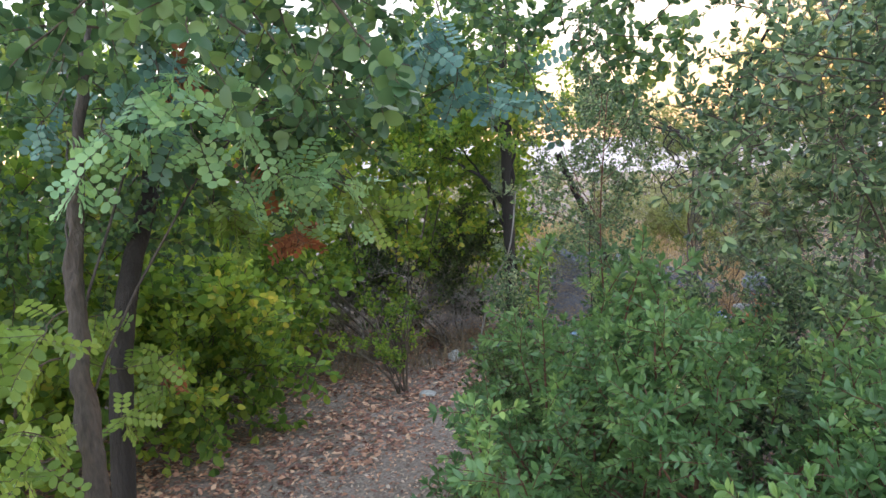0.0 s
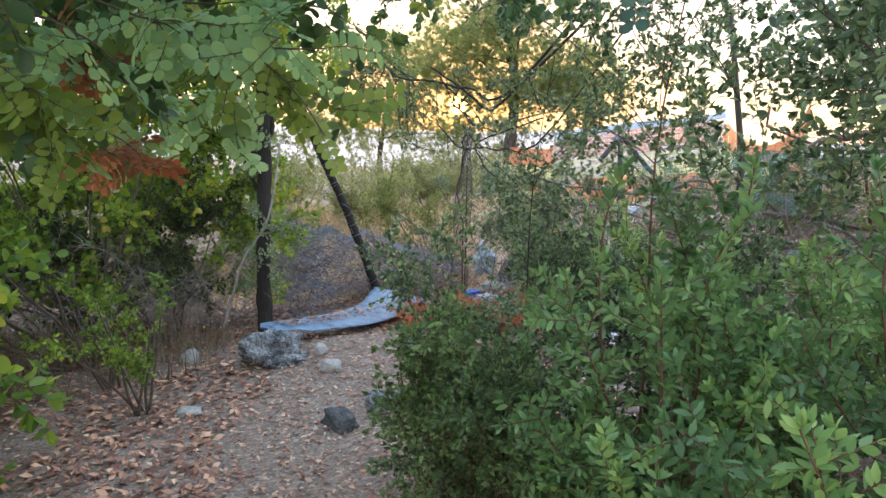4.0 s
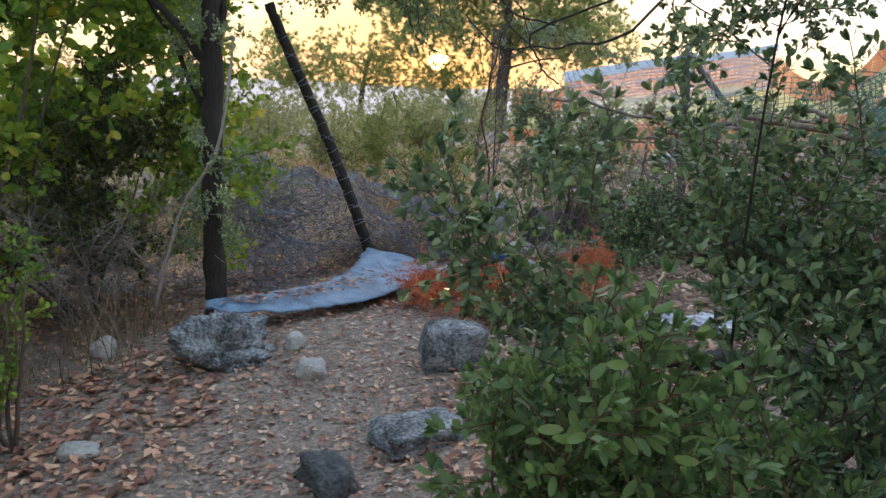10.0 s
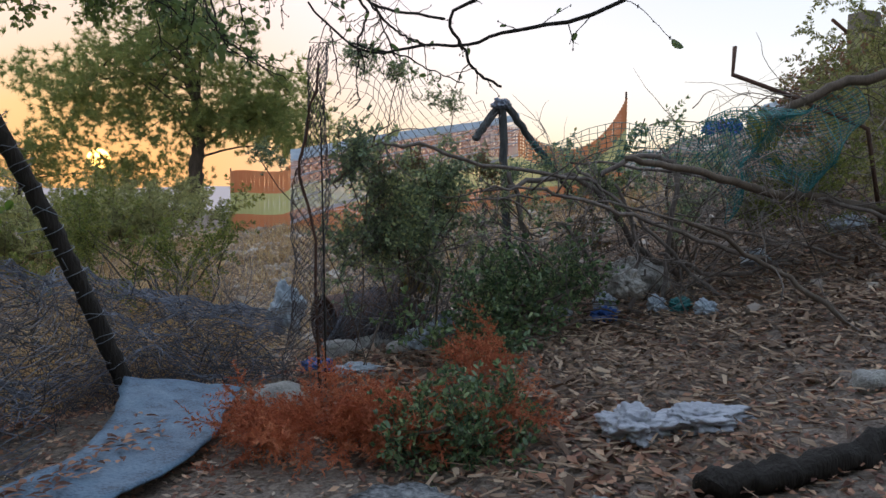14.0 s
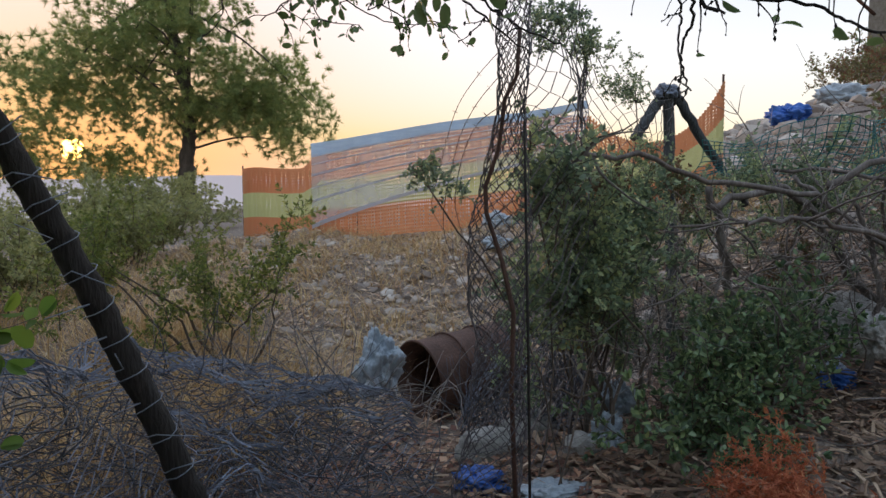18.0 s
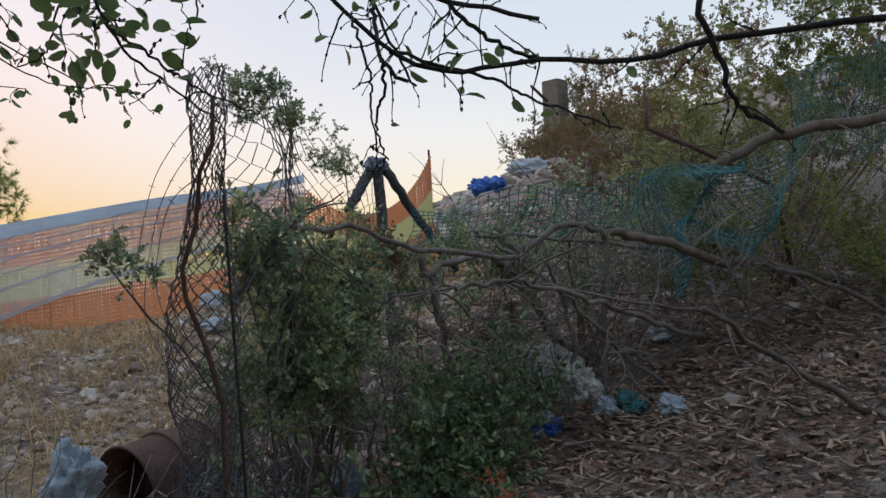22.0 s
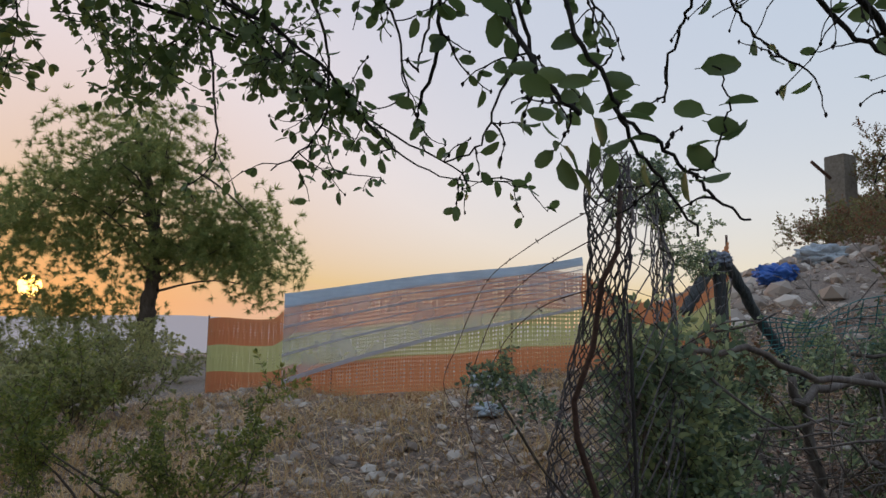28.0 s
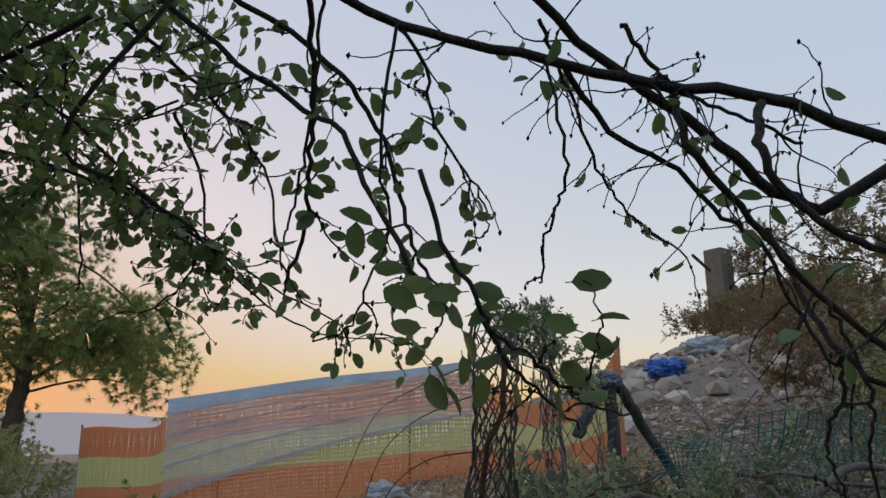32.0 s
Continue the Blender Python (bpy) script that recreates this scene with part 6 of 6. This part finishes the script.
P_PALE, P_BLUE, P_LIME = pinnate_set(M_CAROB_PALE, 4, 1, 0.042), pinnate_set(M_CAROB_BLUE, 4, 11, 0.042), pinnate_set(M_CAROB_LIME, 4, 21, 0.042)


def carob_spray(label, at, way, meshes, n, seed, spread=0.16):
    r = random.Random(seed)
    root = thing("carob_spray", label, "branch", "carob sprays over the path", at)
    tw = wander(r, -Vector(way).normalized() * 0.3, way, 0.45, 7, 0.15)
    s = Soup()
    s.tube(tw, 0.0045, 0.0018, 5)
    put("twig", s.mesh("twig", M_TWIG), root)
    for k in range(n):
        a = r.choice(tw[2:])
        put("compound_leaf", r.choice(meshes), root, aim(a, Vector(way).normalized() * 0.5 + rand_dir(r) * 0.9 + Vector((0, 0, -0.35)), r, r.uniform(0.8, 1.2)))


for k, p in enumerate(((1.64, 0.44, 2.44), (1.63, 0.4, 2.32), (1.97, 0.69, 2.63), (2.08, 0.74, 2.56), (2.17, 0.78, 2.45), (1.84, 0.58, 2.6), (1.86, 0.7, 2.42), (1.76, 0.7, 2.36))):
    carob_spray("carob spray with fresh pale green leaflets", p, (0.5, -0.5, -0.15), P_PALE, 8, 200 + k)
for k, p in enumerate(((1.55, 0.85, 2.5), (1.75, 0.65, 2.6), (2.43, 1.6, 2.68), (2.56, 1.67, 2.6), (2.31, 1.5, 2.6), (2.7, 1.76, 2.5), (2.83, 1.85, 2.6), (2.5, 1.67, 2.82), (1.5, 0.9, 2.75), (1.2, 0.6, 2.6), (1.9, 1.2, 2.8))):
    carob_spray("carob spray with bluish-green leaflets", p, (0.4, -0.4, -0.4), P_BLUE, 9, 220 + k)
for k, p in enumerate(((1.19, 1.92, 2.27), (1.33, 1.99, 2.13), (1.55, 2.13, 2.08), (1.45, 2.03, 1.92), (1.17, 1.87, 2.07), (1, 1.77, 2.08))):
    carob_spray("carob spray with fresh pale green leaflets", p, (0.5, -0.3, -0.3), P_PALE, 8, 240 + k)
for k, p in enumerate(((1.69, 0.12, 1.8), (1.68, 0.08, 1.62), (1.72, 0.07, 1.35), (1.18, 0.71, 1.6), (1.23, 0.71, 1.37), (1.28, 0.71, 1.18), (1.55, 0.1, 1.2), (0.95, 1.1, 1.3), (0.8, 1.2, 1.15))):
    carob_spray("yellow-green carob spray low on the trunk", p, (0.4, -0.5, 0.1), P_LIME, 9, 260 + k)

P_RUST = pinnate_set(leaf_mat("dry_carob_leaf", [(0.0, (0.13, 0.045, 0.026)), (0.5, (0.26, 0.095, 0.045)), (1.0, (0.36, 0.19, 0.09))], 0.6, 0.5, 0.5), 4, 31, 0.04)
for k, p in enumerate(((1.37, 1.78, 1.92), (1.3, 1.84, 1.86), (1.42, 1.72, 1.84), (1.11, 1.73, 2.2), (1.1, 1.76, 2.1), (0.61, 1.4, 1.08), (1.62, 0.9, 2.62))):
    carob_spray("drooping spray of dried rust-orange carob leaves", p, (0.7, -0.7, -0.1), P_RUST, 6, 300 + k)

for k, p in enumerate(((1.51, 1.35, 2.18), (1.6, 1.4, 2.25), (1.69, 1.45, 2.19), (1.78, 1.48, 2.24), (1.85, 1.52, 2.16), (1.92, 1.55, 2.14))):
    carob_spray("carob spray with fresh pale green leaflets", p, (0.5, -0.3, -0.1), P_PALE, 6, 320 + k)
for k, p in enumerate(((1.22, 1.33, 2.08), (1.28, 1.37, 2.02), (1.19, 1.3, 2.14), (1.26, 1.35, 1.93), (1.34, 1.41, 1.96))):
    carob_spray("yellow-green carob spray over the path", p, (0.5, -0.3, -0.2), P_LIME, 7, 340 + k)

# dry stem leaning across the dark trunk
s_ = Soup()
s_.tube([bend([(0.9, 5.3, 1.85), (0.87, 5.3, 1.6), (0.82, 5.28, 1.28), (0.71, 5.27, 1.07), (0.59, 5.26, 0.85), (0.45, 5.25, 0.3)], k / 20) + rand_dir(rng) * 0.004 for k in range(21)], 0.007, 0.011, 7)
tagged(put("leaning_branch", s_.mesh("leaning_branch", M_DEAD)), "thin grey dry stem leaning against the dark trunk", "branch")


def twig_litter():
    """Short broken twigs and chips strewn on the hillside and round the fence."""
    r = random.Random(181)
    s = Soup()
    for _ in range(36000):
        x, y = r.uniform(2.2, 9.0), r.uniform(4.3, 9.0)
        if y > 8.0 and x < 4.5 or r.random() > min(1.0, (x - 2.2) / 0.8, (9.0 - x) / 2.0, (y - 4.3) / 1.2):
            continue
        a, q = r.uniform(0, 6.28), r.uniform(0.01, 0.042) if r.random() < 0.92 else r.uniform(0.04, 0.11)
        c = Vector((x, y, ground_z(x, y) + r.uniform(0.01, 0.05)))
        d = Vector((math.cos(a), math.sin(a), r.gauss(0, 0.25))) * q
        e = Vector((-math.sin(a), math.cos(a), r.gauss(0, 0.3))) * r.uniform(0.004, 0.014) * (1.0 if q < 0.043 else 0.3)
        h = Vector((0, 0, r.uniform(0.002, 0.005)))
        s.add([c - d - e, c - d + e, c + d + e * 0.6, c + d - e * 0.6, c - d + h, c + d + h], [(0, 3, 5, 4), (4, 5, 2, 1)])
    tagged(put("twig_litter", s.mesh("twig_litter", M_TWIG_CHIP, False)), "broken brown twigs and bark chips strewn over the hillside", "twigs", kind="stuff")


M_TWIG_CHIP = leaf_mat("twig_chip", [(0.0, (0.025, 0.017, 0.014)), (0.4, (0.08, 0.05, 0.036)), (0.75, (0.19, 0.125, 0.085)), (0.93, (0.33, 0.24, 0.17)), (1.0, (0.42, 0.34, 0.27))], 0.9, 0.02)
twig_litter()
crumpled("plastic_bag", "white plastic bag under the fence climber", (3.08, 6.77), (0.08, 0.06, 0.09), 21, M_BAG)
crumpled("pale_sack", "pale tan sack among dead branches", (4.35, 6.45, 0.75), (0.1, 0.09, 0.11), 22, M_PALE, "sack")


def slope_litter():
    """Dry stalks and leaves lying flat on the rubble slope."""
    r = random.Random(191)
    s = Soup()
    for _ in range(34000):
        x, y = r.uniform(-1.5, 9.5), r.uniform(8.2, 15.5)
        a = r.uniform(0, 6.28)
        q, wd = (r.uniform(0.05, 0.16), 0.004) if r.random() < 0.45 else (r.uniform(0.02, 0.05), r.uniform(0.008, 0.018))
        c = Vector((x, y, ground_z(x, y) + r.uniform(0.008, 0.05)))
        d = Vector((math.cos(a), math.sin(a), r.gauss(0, 0.3))) * q
        e = Vector((-math.sin(a), math.cos(a), r.gauss(0, 0.3))) * wd
        s.add([c - d, c - e, c + d, c + e], [(0, 1, 2, 3)])
    tagged(put("slope_litter", s.mesh("slope_litter", M_SLOPE, False)), "dry stalks and dead leaves lying on the rubble slope", "litter", kind="stuff")


M_SLOPE = leaf_mat("slope_litter", [(0.0, (0.09, 0.06, 0.042)), (0.4, (0.26, 0.165, 0.11)), (0.75, (0.42, 0.31, 0.22)), (1.0, (0.5, 0.44, 0.37))], 0.85, 0.1)
slope_litter()

# carob leaves hanging low over the walker's way
for k, p in enumerate(((1.89, 1.72, 2.08), (1.8, 1.75, 2.1), (1.96, 1.7, 2.12))):
    carob_spray("carob spray with fresh pale green leaflets", p, (0.4, -0.1, -0.15), P_LIME, 6, 280 + k)


def bramble():
    """Dead dark stems under the fallen netting."""
    r = random.Random(201)
    s = Soup()
    for _ in range(1500):
        u, v = r.random(), r.random()
        p = Vector(heap(u, v))
        g = ground_z(p.x, p.y)
        z = g + (p.z - g) * r.uniform(0.1, 1.0)
        s.tube(wander(r, (p.x, p.y, z), rand_dir(r, 0.6), r.uniform(0.15, 0.5), 6, 0.35), r.uniform(0.0015, 0.004), 0.001, 3)
    for _ in range(380):
        p = Vector(hump(r.random(), r.random() ** 0.7))
        g = ground_z(p.x, p.y)
        s.tube(wander(r, (p.x, p.y, g + (p.z - g) * r.uniform(0.0, 0.8)), Vector((r.gauss(0, 0.5), r.gauss(0, 0.4), 1)), r.uniform(0.15, 0.45), 6, 0.25), r.uniform(0.0015, 0.004), 0.001, 3)
    tagged(put("dead_bramble", s.mesh("dead_bramble", M_BRAMBLE)), "tangle of thin dark dead stems under fallen netting", "brush", kind="stuff")


M_BRAMBLE = grain("dead_bramble_stem", 14, [(0.3, (0.045, 0.045, 0.055)), (0.7, (0.17, 0.17, 0.195))], 0.9)
bramble()

s_ = Soup()
s_.tube([bend([(3.12, 4.5, 0.45), (3.4, 4.42, 0.48), (3.75, 4.4, 0.52), (4.1, 4.45, 0.57)], k / 40) + rand_dir(rng) * 0.004 for k in range(41)], 0.042, 0.055, 14)
s_.v = [v + Vector((noise.noise(v * 14), noise.noise(v * 14 + Vector((5, 0, 0))), noise.noise(v * 22))) * 0.03 for v in s_.v]
tagged(put("charred_log", s_.mesh("charred_log", M_CHAR)), "blackened charred log lying on the leaf litter", "log")
s_ = Soup()
r = random.Random(307)
for _ in range(150):
    u, v = r.uniform(0.1, 0.75), r.random()
    left = bend([(0.82, 5.02, 0.46), (1.25, 5.38, 0.46), (1.42, 6.0, 0.4), (1.5, 6.72, 0.43)], u)
    right = bend([(0.86, 4.9, 0.45), (1.26, 5.04, 0.425), (1.74, 5.66, 0.37), (2.04, 6.55, 0.38)], u)
    a = r.uniform(0, 6.28)
    s_.leaf(left.lerp(right, 0.15 + 0.5 * v) + Vector((0, 0, r.uniform(0.012, 0.025))), Vector((math.cos(a), math.sin(a), 0.1)), Vector((0, 0, 1)) + rand_dir(r) * 0.4, r.uniform(0.03, 0.055), r.uniform(0.012, 0.022), 0.4)
tagged(put("sheet_litter", s_.mesh("sheet_litter", M_LITTER, False)), "brown fallen leaves lying on the roofing sheet", "leaves", kind="stuff")

shrub("brush_creeper", "fresh green creeper shoots threading through the brush pile", (4.8, 6.75), 8,
      [((5.5, 6.2, 1.5), (0.6, 0.35, 0.4)), ((5.9, 5.6, 1.5), (0.4, 0.4, 0.35))], S_YOUNG, 60, 301, M_TWIG, shell=0.95, gap=0.3, scale=(0.35, 0.7), category="creeper", stem_r=0.005)

for at, size, mt, lab in (((4.45, 6.78), (0.11, 0.08, 0.09), M_BAG, "pale blue plastic scrap under the climbers"), ((4.62, 6.47), (0.1, 0.06, 0.07), M_BAG, "white plastic scrap under the climbers"), ((4.72, 6.15), (0.09, 0.07, 0.06), M_BAG, "white plastic scrap on bark litter"),
                          ((6.4, 6.5), (0.16, 0.1, 0.09), M_BAG, "white torn plastic on the hillside"), ((2.5, 6.8), (0.11, 0.08, 0.05), M_BLUE, "blue plastic scrap on leaf litter"), ((5.6, 12.0), (0.3, 0.16, 0.1), M_BAG, "white torn sheet among rubble"),
                          ((5.1, 11.2), (0.2, 0.14, 0.08), M_BAG, "white torn sheet among rubble"), ((13.5, 13.2), (0.5, 0.3, 0.22), M_BAG, "white rubbish on the hillside"), ((15.0, 12.2), (0.4, 0.3, 0.2), M_BAG, "white rubbish on the hillside")):
    crumpled("plastic_scrap", lab, at, size, at[0] * 3 + at[1], mt, "litter", at[0] * 50)
shrub("red_leaved_climber", "reddish-leaved climber shoots among the green on the fence", (3.6, 6.95), 4,
      [((3.0, 6.72, 1.55), (0.3, 0.08, 0.2)), ((3.7, 7.0, 1.55), (0.3, 0.1, 0.2)), ((4.3, 6.9, 1.1), (0.3, 0.15, 0.2))], S_REDDISH, 26, 305, M_TWIG, shell=0.95, gap=0.3, scale=(0.3, 0.55), category="climber", stem_r=0.004)

# ivy on the dark trunk
r = random.Random(303)
ivy = thing("trunk_ivy", "small green ivy shoots clinging to the dark trunk", "ivy", at=(0.74, 5.44, ground_z(0.74, 5.44)))
for _ in range(46):
    a = r.uniform(1.6, 5.6)
    d = Vector((math.cos(a), math.sin(a), 0))
    p = d * 0.075 + Vector((0, 0, r.uniform(0.35, 2.3)))
    put("ivy_shoot", r.choice(S_VINE), ivy, aim(p, d + rand_dir(r) * 0.6 + Vector((0, 0, 0.5)), r, r.uniform(0.35, 0.65)))
